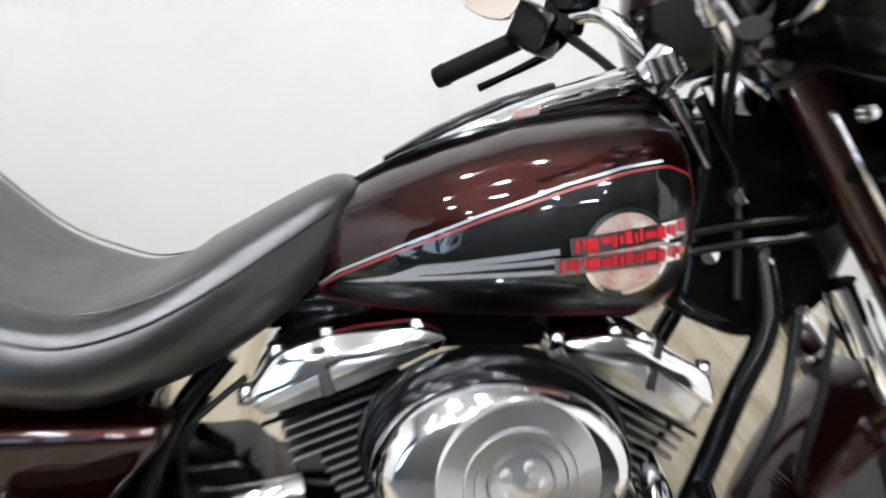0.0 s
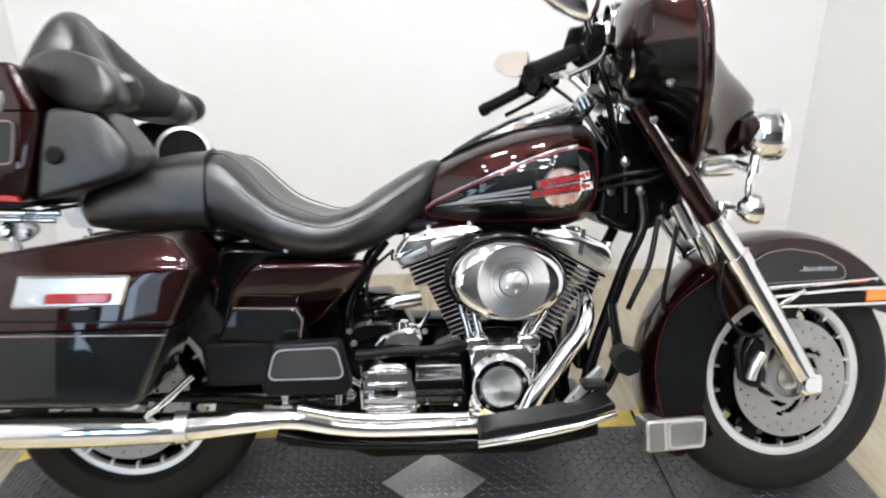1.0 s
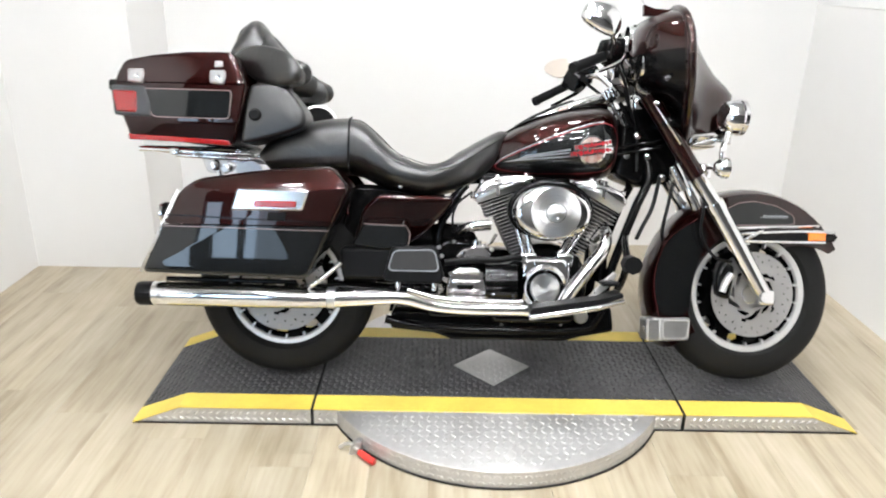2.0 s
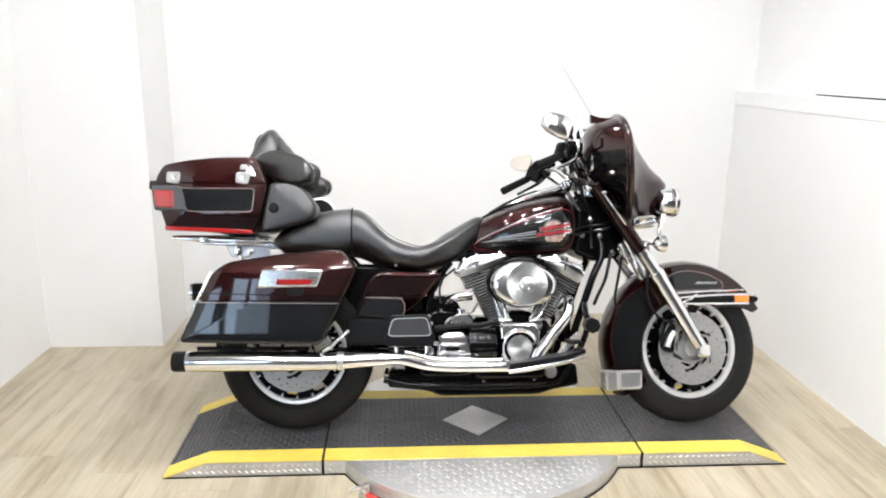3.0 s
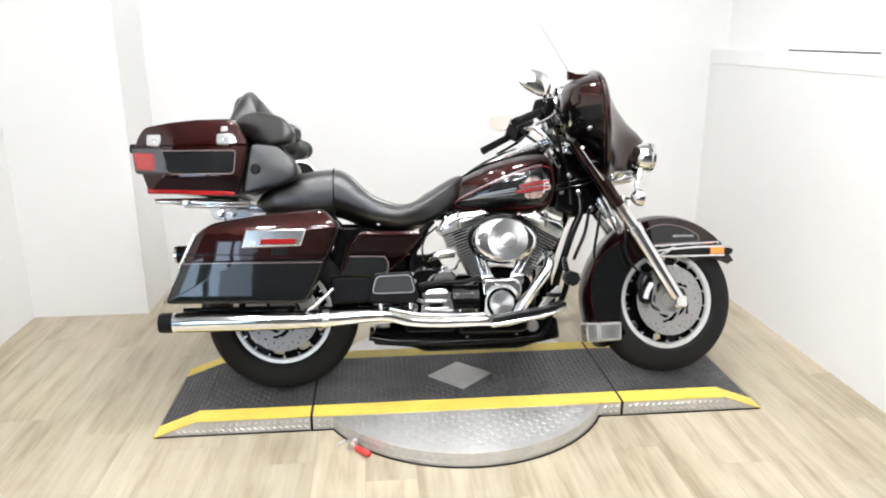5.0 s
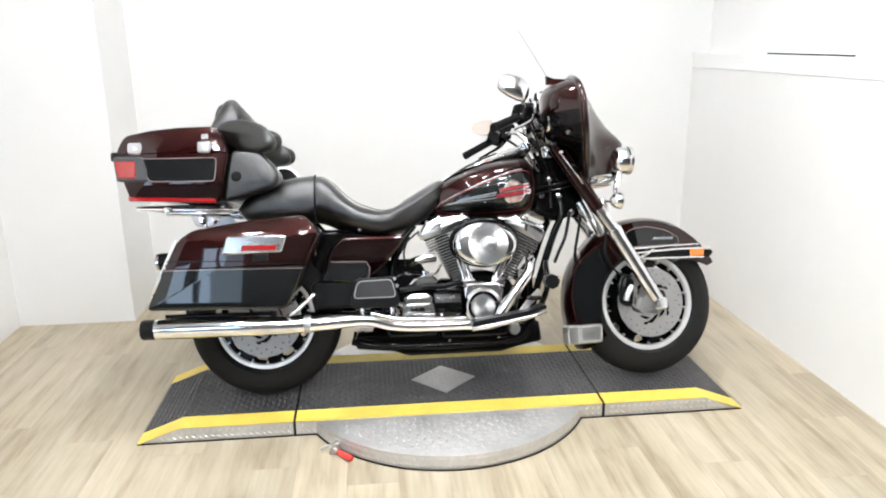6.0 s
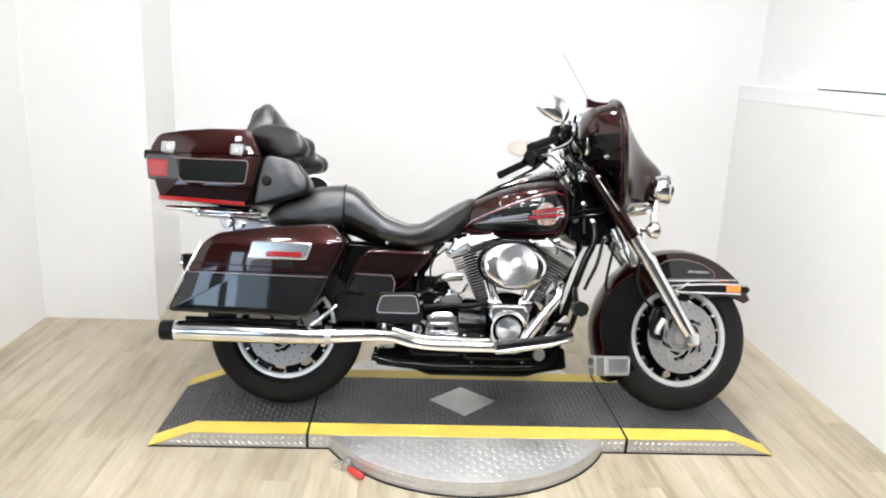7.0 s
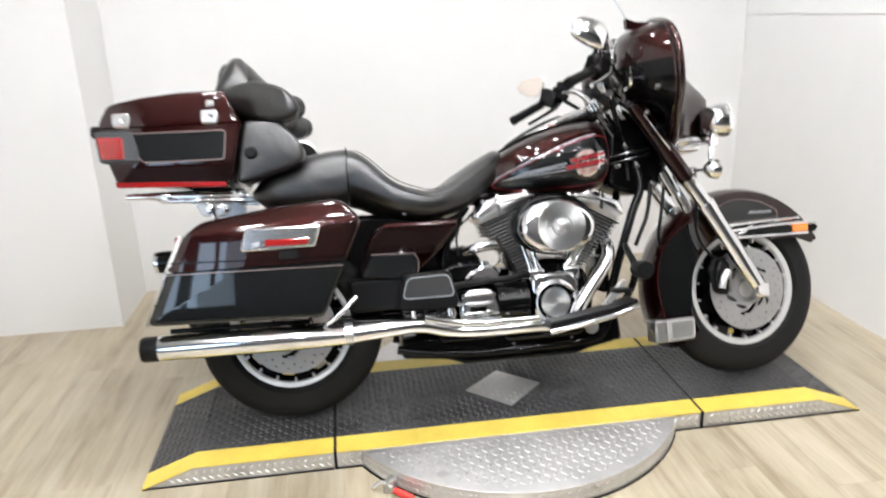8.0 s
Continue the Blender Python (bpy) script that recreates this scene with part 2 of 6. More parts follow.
def slab(poly, y0, y1, corner=0.0, edge=0.0, seg=3, crown=0.0):
    """A plate: polygon in x and z, between two y planes, with rounded corners and edges; crown swells the y0 side."""
    pts = rounded([Vector((x, z)) for x, z in poly], corner) if corner else [Vector((x, z)) for x, z in poly]
    c = sum(pts, Vector((0, 0))) / len(pts)
    s = 1 if y1 > y0 else -1
    n = len(pts)
    if corner:
        edge = min(edge, corner * 0.6)
    if edge < 0.007:
        seg = 1

    def inset(d):
        out = []
        for i in range(n):
            t = (pts[(i + 1) % n] - pts[i - 1])
            nn = Vector((t.y, -t.x)).normalized()
            area = sum(pts[k - 1].x * pts[k].y - pts[k].x * pts[k - 1].y for k in range(n))
            nn = nn if area > 0 else -nn
            out.append(pts[i] - nn * d)
        return out

    rings = []
    if edge:
        for k in range(seg + 1):
            a = math.pi / 2 * k / seg
            q = inset(edge * (1 - math.sin(a)))
            rings.append([Vector((p.x, y0 + s * edge * (1 - math.cos(a)), p.y)) for p in q])
    else:
        rings.append([Vector((p.x, y0, p.y)) for p in pts])
    rings.append([Vector((p.x, y1, p.y)) for p in pts])
    bm = bmesh.new()
    if crown:
        first = rings[0]
        cen = Vector((c.x, y0, c.y))
        extra = [[cen.lerp(p, f) - Vector((0, s * crown * (1 - f * f), 0)) for p in first] for f in (0.25, 0.5, 0.75, 0.92)]
        rings = extra + rings
    vr = skin(bm, rings, cap=not corner and not crown)
    for ring in (vr[0], vr[-1]) if corner or crown else ():
        hub = bm.verts.new(sum((v.co for v in ring), Vector()) / n)
        for i in range(n):
            bm.faces.new((ring[i], ring[(i + 1) % n], hub))
        if not (crown and ring is vr[0]):
            for i in range(n):
                bm.edges.get((ring[i], ring[(i + 1) % n])).smooth = False
    return bm


def ring_se(x, cz, hw, hz, e=2.4, n=28, cy=0.0, top=None, tilt=0.0):
    """A superellipse ring across the bike at x."""
    out = []
    for i in range(n):
        a = 2 * math.pi * i / n
        ca, sa = math.cos(a), math.sin(a)
        ee = top if (top and sa > 0) else e
        y = hw * math.copysign(abs(ca) ** (2 / ee), ca)
        z = hz * math.copysign(abs(sa) ** (2 / ee), sa)
        out.append(Vector((x + tilt * z, cy + y, cz + z)))
    return out


# ---- room ----
XL, XR, YB, YF, H = -2.2, 1.68, 1.52, -5.0, 3.4
COLX, COLY = -1.6, 1.06
YW, YE = -3.3, -1.3   # where the white west and east walls end and the unseen dark showroom opens
SX = 5.0    # half width of the showroom
WT = 0.12
structure("wall_north", box(COLX, XR + 0.4, YB, YB + WT, 0, H), WALL, "plain white painted wall behind the motorcycle")
structure("wall_west", box(XL - WT, XL, YW, YB + WT, 0, H), WALL, "plain white painted side wall")
structure("wall_east", box(XR, XR + 0.3, YE, YB, 0, 1.3), WALL, "plain white painted half-height side wall")
structure("wall_east_upper", box(XR + 0.10, XR + 0.3, YE, YB, 1.385, H), WALL, "plain white upper side wall set back above the ledge")
structure("ledge", box(XR - 0.004, XR + 0.3, YE, YB, 1.3, 1.385, bevel=0.004), CEIL, "white ledge along the side wall")
structure("column", box(XL, COLX, COLY, YB + WT, 0, H), WALL, "white boxed-out corner column")
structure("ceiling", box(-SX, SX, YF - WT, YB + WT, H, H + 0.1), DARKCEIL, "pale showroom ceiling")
WIN = [(-2.90, -2.60, 0.5, 2.2), (-2.42, -2.13, 0.9, 2.4), (-2.09, -1.62, 0.9, 2.4)]
# unseen dark walls from here on, placed to give the bike dark reflections
bm = bmesh.new()
edge = -SX
for a, b, lo, hi in WIN:
    add_box(bm, edge, a, YF - WT, YF, 0, H)
    add_box(bm, a, b, YF - WT, YF, hi, H)
    add_box(bm, a, b, YF - WT, YF, 0, lo)
    edge = b
add_box(bm, edge, SX, YF - WT, YF, 0, H)
structure("wall_south", bm, DARKWALL, "unseen dark grey wall with three daylight openings, darkens reflections")
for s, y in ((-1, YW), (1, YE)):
    structure("wall_showroom", box(min(s * SX, s * (SX + WT)), max(s * SX, s * (SX + WT)), YF, y + WT, 0, H), DARKWALL, "unseen dark grey side wall that darkens reflections")
    structure("wall_showroom_end", box(-SX if s < 0 else XR + 0.3, XL - WT if s < 0 else SX, y, y + WT, 0, H), DARKWALL, "unseen dark grey end wall that darkens reflections")
YP = -1.6   # where the planks of the bay end
floor = structure("floor", box(-SX, SX, YP, YB + WT, -0.1, -0.006), FLOORBASE, "pale oak vinyl plank floor")
# added out of view: a dark floor that keeps the bike's reflections dark
structure("floor_showroom", box(-SX, SX, YF - WT, YP, -0.1, 0.0), DARKFLOOR, "unseen floor beyond the planks, made dark to darken reflections")
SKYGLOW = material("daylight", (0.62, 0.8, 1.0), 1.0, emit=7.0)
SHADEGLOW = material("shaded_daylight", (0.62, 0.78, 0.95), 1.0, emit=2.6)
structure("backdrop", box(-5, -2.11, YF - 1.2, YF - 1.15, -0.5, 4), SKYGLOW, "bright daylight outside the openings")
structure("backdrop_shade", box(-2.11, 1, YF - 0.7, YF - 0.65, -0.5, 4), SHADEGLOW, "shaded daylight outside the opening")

# ---- ceiling lights ----
LAMP = material("led_diffuser", (0.97, 0.985, 1.0), 0.5, emit=335.0)
proto = thing("ceiling_light", "round white ceiling spotlight, lit", "ceiling light", pose(-1.40, -4.7, H - 0.02), "ceiling spotlights")
part("trim_ring", lathe([(0.085, 0.0), (0.105, 0.0), (0.105, 0.03), (0.085, 0.03)], pose(0, 0, -0.0, -90), 24), CEIL, proto)
part("diffuser", lathe([(0, 0.02), (0.085, 0.02), (0.085, 0.0), (0, 0.0)], pose(0, 0, 0, -90), 24, closed=False), LAMP, proto, "glowing white diffuser")
for i in range(4):
    for j in range(5):
        if (i or j) and (j < 4 or i in (1, 2)):
            copy_thing(proto, pose(-1.40 + i * 0.76 + (0.16 if j % 2 else 0), -4.7 + j * 1.2 + (0.3 if i % 2 else 0), H - 0.02))

# ---- platform ----
HP = 0.06


def ramp_section(name, x0, x1, x2, label):
    """A sloped end piece from the ground at x0 up to x1, then level to x2, with mat, tape strips and metal sides."""
    root = thing(name, label, "platform", pose(0, 0, 0))
    for nm, mat, y0, y1, lift in (("body", ALU, -0.272, 0.312, 0.0), ("mat", MAT_RUBBER, -0.19, 0.235, 0.004), ("tape", YELLOW, -0.276, -0.19, 0.004),
                                  ("tape", YELLOW, 0.235, 0.316, 0.004)):
        z = HP + lift
        poly = [(x0, lift), (x1, z), (x2, z), (x2, z - (z if nm == "body" else 0.004)), (x1, z - (z if nm == "body" else 0.004))]
        if nm == "body":
            poly = [(x0, 0.0), (x1, HP), (x2, HP), (x2, 0.0)]
        else:
            poly = [(x0, lift), (x1, z), (x2, z), (x2, z - 0.003), (x1, z - 0.003), (x0, lift - 0.003)]
        part(nm, slab(poly, y0, y1), mat, root, "bright yellow safety tape" if nm == "tape" else "", 0)
    return root


ramp_left = ramp_section("ramp_platform", -1.2, -1.04, -0.612, "black rubber ramp platform with yellow edges")
ramp_right = ramp_section("ramp_platform", 1.2, 1.04, 0.622, "black rubber ramp platform with yellow edges")
mid = thing("centre_platform", "black rubber display platform with yellow edges and diamond plate", "platform")
part("body", box(-0.602, 0.612, -0.272, 0.312, 0.0, HP), ALU, mid, "", 0)
part("mat", box(-0.602, 0.612, -0.19, 0.235, HP, HP + 0.004), MAT_RUBBER, mid, "", 0)
part("tape", box(-0.602, 0.612, -0.276, -0.19, HP, HP + 0.004), YELLOW, mid, "bright yellow safety tape", 0)
part("tape", box(-0.602, 0.612, 0.235, 0.316, HP, HP + 0.004), YELLOW, mid, "bright yellow safety tape", 0)
bm = bmesh.new()
skin(bm, [[Vector((x, y, z)) for x, y in ((-0.137, 0.02), (0, -0.115), (0.137, 0.02), (0, 0.145))] for z in (HP + 0.004, HP + 0.008)])
part("diamond_plate", bm, ALU, mid, "grey metal diamond plate", 0)
# black fillers stand in for the dark gaps between the sections
part("joint_seal", box(-0.612, -0.602, -0.276, 0.314, 0.0, HP + 0.003), RUBBER, mid, "black strip standing in for the dark gap at the joint", 0)
part("joint_seal", box(0.612, 0.622, -0.276, 0.314, 0.0, HP + 0.003), RUBBER, mid, "black strip standing in for the dark gap at the joint", 0)
# thin black strips paint in the shadow gap where the platform meets the floor
part("foot_seal", box(-0.602, 0.612, -0.2755, -0.268, 0.0, 0.005), RUBBER, mid, "black strip painted in as the shadow gap at the foot", 0)
part("foot_seal", box(-1.2, -0.614, -0.2755, -0.268, 0.0, 0.005), RUBBER, ramp_left, "black strip painted in as the shadow gap at the foot", 0)
part("foot_seal", box(0.624, 1.2, -0.2755, -0.268, 0.0, 0.005), RUBBER, ramp_right, "black strip painted in as the shadow gap at the foot", 0)
disc = thing("turntable", "round aluminium tread-plate turntable under the platform", "turntable")
part("plate", lathe([(0, 0.0), (0.6, 0.0), (0.6, HP - 0.002), (0.592, HP), (0, HP)], pose(0, 0.02, 0, 90) @ Matrix.Diagonal((1, 1, 1, 1)), 96, closed=False), ALU, disc, "", 30)
# the same painted shadow line, as a ring round the turntable's foot
part("foot_seal", lathe([(0.59, 0.0), (0.604, 0.0), (0.604, 0.005), (0.59, 0.005)], pose(0, 0.02, 0, 90), 96), RUBBER, disc, "black ring painted in as the shadow gap at the foot", 30)

# ---- motorcycle ----
LEAN_DEG = 15.73
bike = thing("motorcycle", "maroon and charcoal touring motorcycle with chrome engine on a platform", "motorcycle",
             pose(0, 0, HP + 0.006, -LEAN_DEG))
XRW, XFW, RW = -0.724, 0.895, 0.306   # rear and front axle, tyre radius
ZA, WY = 0.303, -0.052


def again(name, ob, parent, m):
    """Another part on the same mesh."""
    o = new(name, ob.data)
    o.parent = parent
    o.matrix_basis = m
    return o


RIMLIP = material("rim_silver", (0.76, 0.76, 0.75), 0.42, metal=0.75, rough_var=0.06)


def wheel(name, x, r, w, label):
    """Tyre, black cast rim with a bright lip and studs, hub and brake discs."""
    c = Matrix.Translation((x, WY, ZA))
    ri = 0.211
    tyre = []
    for i in range(19):
        a = math.pi * i / 18
        tyre.append((ri + 0.004 + (r - ri - 0.004) * math.sin(a) ** 0.74, -w / 2 * math.copysign(abs(math.cos(a)) ** 0.86, math.cos(a))))
    tyre += [(ri - 0.012, w * 0.36), (ri - 0.012, -w * 0.36)]
    wheel_ob = part(name, lathe(tyre, c, 72), RUBBER, bike, label, 50)
    for s in (-1, 1):
        part("rim_lip", lathe([(0.211, s * 0.042), (0.213, s * 0.049), (0.206, s * 0.052), (0.186, s * 0.048), (0.180, s * 0.040), (0.191, s * 0.03)], c, 72), RIMLIP, wheel_ob, "bright polished rim lip")
    part("rim", lathe([(0.196, -0.045), (0.185, -0.03), (0.183, 0.03), (0.196, 0.045), (0.2, 0.04), (0.2, -0.04)], c, 72), BLACKP, wheel_ob, "black cast rim")
    spoke = stud = None
    for k in range(9):
        mm = c @ Matrix.Rotation(2 * math.pi * k / 9, 4, "Y")
        if k:
            again("spoke", spoke, wheel_ob, mm)
        else:
            spoke = part("spoke", box(0.03, 0.19, -0.018, 0.018, -0.016, 0.016, bevel=0.006, seg=1), BLACKP, wheel_ob, "", 40, mm)
    bm = bmesh.new()
    radii, n = (0.04, 0.10, 0.142, 0.150, 0.168, 0.174, 0.187), 108
    grid = [[[bm.verts.new(c @ Vector((r0 * math.cos(2 * math.pi * i / n), s * 0.024, r0 * math.sin(2 * math.pi * i / n)))) for r0 in radii] for i in range(n)] for s in (-1, 1)]
    for i in range(n):
        k, ph = (i + 1) % n, i % 12
        for j in range(len(radii) - 1):
            if (j == 3 and 3 <= ph < 9) or (j in (2, 4) and 4 <= ph < 8):
                continue
            for g in grid:
                bm.faces.new((g[i][j], g[k][j], g[k][j + 1], g[i][j + 1]))
    part("wheel_web", bm, BLACKP, wheel_ob, "black cast wheel web with oblong openings", 40)
    for k in range(18):
        mm = c @ Matrix.Rotation(2 * math.pi * (k + 0.5) / 18, 4, "Y")
        if k:
            again("rim_stud", stud, wheel_ob, mm)
        else:
            stud = part("rim_stud", box(0.170, 0.189, -0.047, -0.03, -0.003, 0.003), BRUSHED, wheel_ob, "", 40, mm)
    part("hub_cover", lathe([(0.03, -0.07), (0.058, -0.064), (0.062, -0.03), (0.03, -0.03)], c, 32), STEEL, wheel_ob)
    part("hub", lathe([(0, -0.075), (0.03, -0.075), (0.034, -0.06), (0.05, -0.05), (0.05, 0.05), (0.034, 0.06), (0.03, 0.075), (0, 0.075)], c, 32, closed=False), BRUSHED, wheel_ob)
    return wheel_ob


def brake_disc(parent, x, y):
    """A drilled, slotted brake disc on its carrier."""
    bm = bmesh.new()
    n, rings_r = 160, [0.050, 0.058, 0.064, 0.070, 0.076, 0.082, 0.088, 0.097, 0.106, 0.112, 0.119, 0.128, 0.134, 0.146]
    t = 0.0025
    grid = {}
    for s in (-1, 1):
        for i in range(n):
            a = 2 * math.pi * i / n
            for j, rr in enumerate(rings_r):
                grid[s, i, j] = bm.verts.new((x + rr * math.cos(a), y + s * t, ZA + rr * math.sin(a)))

    def hole(i, j):
        if j == 9:
            return i % 8 == 0
        if j == 11:
            return i % 8 == 4
        if 1 <= j <= 5:
            q = (i + 3 * j) % 32
            return q < 9 or (2 <= j <= 3 and 14 <= q < 27)
        return j == 6 and (i + 18) % 32 < 5

    for i in range(n):
        k = (i + 1) % n
        for j in range(len(rings_r) - 1):
            if hole(i, j):
                continue
            for s in (-1, 1):
                bm.faces.new((grid[s, i, j], grid[s, k, j], grid[s, k, j + 1], grid[s, i, j + 1]))
        for j in (0, len(rings_r) - 1):
            bm.faces.new((grid[-1, i, j], grid[-1, k, j], grid[1, k, j], grid[1, i, j]))
    part("brake_disc", bm, STEEL, parent, "drilled steel brake disc", 30)


rear_wheel = wheel("rear_wheel", XRW, RW, 0.14, "black tyre with pale rim on the rear wheel")
front_wheel = wheel("front_wheel", XFW, RW, 0.13, "black tyre with pale rim on the front wheel")
brake_disc(front_wheel, XFW, WY - 0.078)
brake_disc(front_wheel, XFW, WY + 0.078)
brake_disc(rear_wheel, XRW, WY - 0.08)


STEER = Matrix.Translation((XFW - 0.026, WY, ZA)) @ Matrix.Rotation(radians(6), 4, Vector((-0.5, 0, 0.866))) @ Matrix.Translation((-XFW, -WY, -ZA))
front_wheel.matrix_basis = STEER
# caliper and axle caps
for s in (-1, 1):
    part("brake_caliper", slab([(0.755, 0.30), (0.80, 0.285), (0.815, 0.40), (0.775, 0.425), (0.75, 0.37)], WY + s * 0.115, WY + s * 0.06, 0.02, 0.012), BLACKP, front_wheel, "black brake caliper")
    part("caliper_cap", tube([(0.768, WY + s * 0.118, 0.315), (0.777, WY + s * 0.12, 0.345), (0.798, WY + s * 0.118, 0.375)], 0.012, 12, 4), BRUSHED, front_wheel, "pale caliper cover")
    part("axle_cap", lathe([(0, 0), (0.018, 0.0), (0.02, 0.006), (0.02, 0.024), (0, 0.024)], pose(XFW + 0.012, WY + s * 0.148 - (0.024 if s > 0 else 0), ZA - 0.004), 24, closed=False), CHROME, front_wheel, "chrome axle nut cover")

# ---- cutting, decals and stripes ----
def cut(bm, p, n):
    """Keeps the side of the plane that n points away from and closes the cut."""
    bmesh.ops.bisect_plane(bm, geom=bm.verts[:] + bm.edges[:] + bm.faces[:], dist=1e-5, plane_co=p, plane_no=n, clear_outer=True)
    bmesh.ops.holes_fill(bm, edges=[e for e in bm.edges if e.is_boundary], sides=0)
    return bm


def decal(poly, surf, off=0.0015, corner=0.0, steps=8):
    """A thin skin in the shape of poly, laid on a surface y = surf(x, z)."""
    pts = rounded([Vector(p) for p in poly], corner, 5) if corner else [Vector(p) for p in poly]
    c = sum(pts, Vector((0, 0))) / len(pts)
    bm = bmesh.new()
    rings = []
    for k in range(steps):
        f = 1 - k / steps
        rings.append([bm.verts.new(((q := c.lerp(p, f)).x, surf(q.x, q.y) - off, q.y)) for p in pts])
    mid_v = bm.verts.new((c.x, surf(c.x, c.y) - off, c.y))
    n = len(pts)
    for a, b in zip(rings, rings[1:]):
        for i in range(n):
            j = (i + 1) % n
            bm.faces.new((a[i], a[j], b[j], b[i]))
    for i in range(n):
        bm.faces.new((rings[-1][i], rings[-1][(i + 1) % n], mid_v))
    return bm


def stripe(poly, width, surf, off=0.002, corner=0.0, closed=True, n=6, smooth=0):
    """A thin painted line along poly on a surface y = surf(x, z)."""
    pts = rounded([Vector(p) for p in poly], corner, 6) if corner else [Vector(p) for p in poly]
    line = []
    k = len(pts)
    for i in range(k if closed else k - 1):
        for j in range(n):
            line.append(pts[i].lerp(pts[(i + 1) % k], j / n))
    if not closed:
        line.append(pts[-1])
    m = len(line)
    rings = []
    for i in range(m):
        d = line[(i + 1) % m] - line[i - 1] if closed else line[min(i + 1, m - 1)] - line[max(i - 1, 0)]
        w = Vector((-d.y, d.x)).normalized() * width / 2
        rings.append([Vector((q.x, surf(q.x, q.y) - off, q.y)) for q in (line[i] - w, line[i] + w)])
    bm = bmesh.new()
    skin(bm, rings, closed_ring=False, cap=False, loop=closed)
    return bm


def flat(y):
    return lambda x, z: y


# ---- saddlebags ----
BAG = [(-1.103, 0.381), (-0.985, 0.63), (-0.935, 0.668), (-0.72, 0.70), (-0.53, 0.712), (-0.472, 0.645), (-0.531, 0.52), (-0.60, 0.366)]


def saddlebag(s):
    y0, y1 = s * 0.40, s * 0.19
    bm = slab(BAG, y0, y1, 0.025, 0.03, 5, 0.007)
    bag = part("saddlebag", cut(bm, (0, 0, 0.527), (0, 0, 1)), CHARCOAL, bike, "charcoal and maroon hard saddlebag")
    bm = slab(BAG, y0, y1, 0.025, 0.03, 5, 0.007)
    cut(bm, (0, 0, 0.531), (0, 0, -1))
    ridge = Vector((-0.03, 0, 1)).normalized()
    for d in (0.0, 0.006, 0.02, 0.04):
        bmesh.ops.bisect_plane(bm, geom=bm.verts[:] + bm.edges[:] + bm.faces[:], dist=1e-5, plane_co=Vector((-0.6, 0, 0.642 + d)), plane_no=ridge)
    for v in bm.verts:
        d = v.co.z - 0.642 - 0.03 * (v.co.x + 0.6)
        if d > 0:
            v.co.y -= s * (0.62 * d - 0.004 * min(d / 0.012, 1)) * min(1, max(0, (s * v.co.y - 0.19) / 0.12))
    part("bag_lid", bm, MAROON, bag, "glossy maroon saddlebag lid", 28)
    surf = flat(y0)
    o = 0.0015 * -s
    if s < 0:
        part("pinstripe", stripe([(-1.036, 0.524), (-0.535, 0.516)], 0.003, surf, 0.0065, closed=False), GREYPIN, bag, "thin grey pinstripe")
        g = part("lid_guard", slab([(-0.825, 0.575), (-0.805, 0.64), (-0.592, 0.637), (-0.612, 0.577)], y0 - 0.016, y0 + 0.01, 0.008, 0.006), SATIN, bag, "chrome lid guard with red reflector")
        part("reflector", slab([(-0.757, 0.585), (-0.752, 0.605), (-0.626, 0.604), (-0.632, 0.584)], y0 - 0.020, y0 - 0.01, 0.004, 0.003), RED_LENS, g, "red reflector bar")
        part("emblem_bar", slab([(-0.79, 0.588), (-0.787, 0.599), (-0.768, 0.599), (-0.771, 0.588)], y0 - 0.018, y0 - 0.012, 0.002, 0.001), BRUSHED, g)
        part("latch", slab([(-0.72, 0.545), (-0.715, 0.57), (-0.66, 0.57), (-0.665, 0.545)], y0 - 0.011, y0 + 0.01, 0.004, 0.003), PLASTIC, bag, "black lid latch")
        part("edge_trim", tube([(-1.104, y0 + 0.012, 0.383), (-0.99, y0 + 0.012, 0.632)], 0.006, 8, 0), BRUSHED, bag, "bright rear edge strip")
        part("lid_seal", stripe([(-1.02, 0.557), (-0.8, 0.549), (-0.515, 0.541)], 0.004, surf, 0.0068, closed=False), BLACKP, bag)
    return bag


saddlebag(-1)
saddlebag(1)
for s in (-1, 1):
    part("bag_guard", tube([(-0.62, s * 0.30, 0.33), (-0.59, s * 0.36, 0.345), (-0.55, s * 0.36, 0.375), (-0.505, s * 0.345, 0.415)], 0.008, 10, 6), CHROME, bike, "chrome saddlebag guard rail")
    part("bag_rail", tube([(-1.06, s * 0.30, 0.35), (-0.65, s * 0.30, 0.345)], 0.008, 10, 0), BLACKP, bike, "black saddlebag support rail")

# ---- exhaust ----
for s in (-1, 1):
    muf = part("muffler", tube([(-1.10, s * 0.33, 0.307), (-0.95, s * 0.33, 0.306), (-0.72, s * 0.33, 0.303), (-0.57, s * 0.327, 0.300), (-0.42, s * 0.318, 0.304), (-0.345, s * 0.31, 0.305)],
                                   [0.037, 0.038, 0.037, 0.032, 0.026, 0.022], 28, 5), CHROME, bike, "long chrome exhaust muffler")
    part("tip", lathe([(0.02, 0.05), (0.028, 0.0), (0.034, 0.0), (0.0375, 0.008), (0.0375, 0.05), (0.02, 0.052)], pose(-1.138, s * 0.33, 0.307, 0, 0, -90), 28), PLASTIC, muf, "black muffler end cap")
    part("clamp", lathe([(0.030, -0.012), (0.034, -0.012), (0.034, 0.012), (0.030, 0.012)], pose(-0.535, s * 0.326, 0.301, 0, 0, 90), 24), BRUSHED, muf, "muffler clamp")
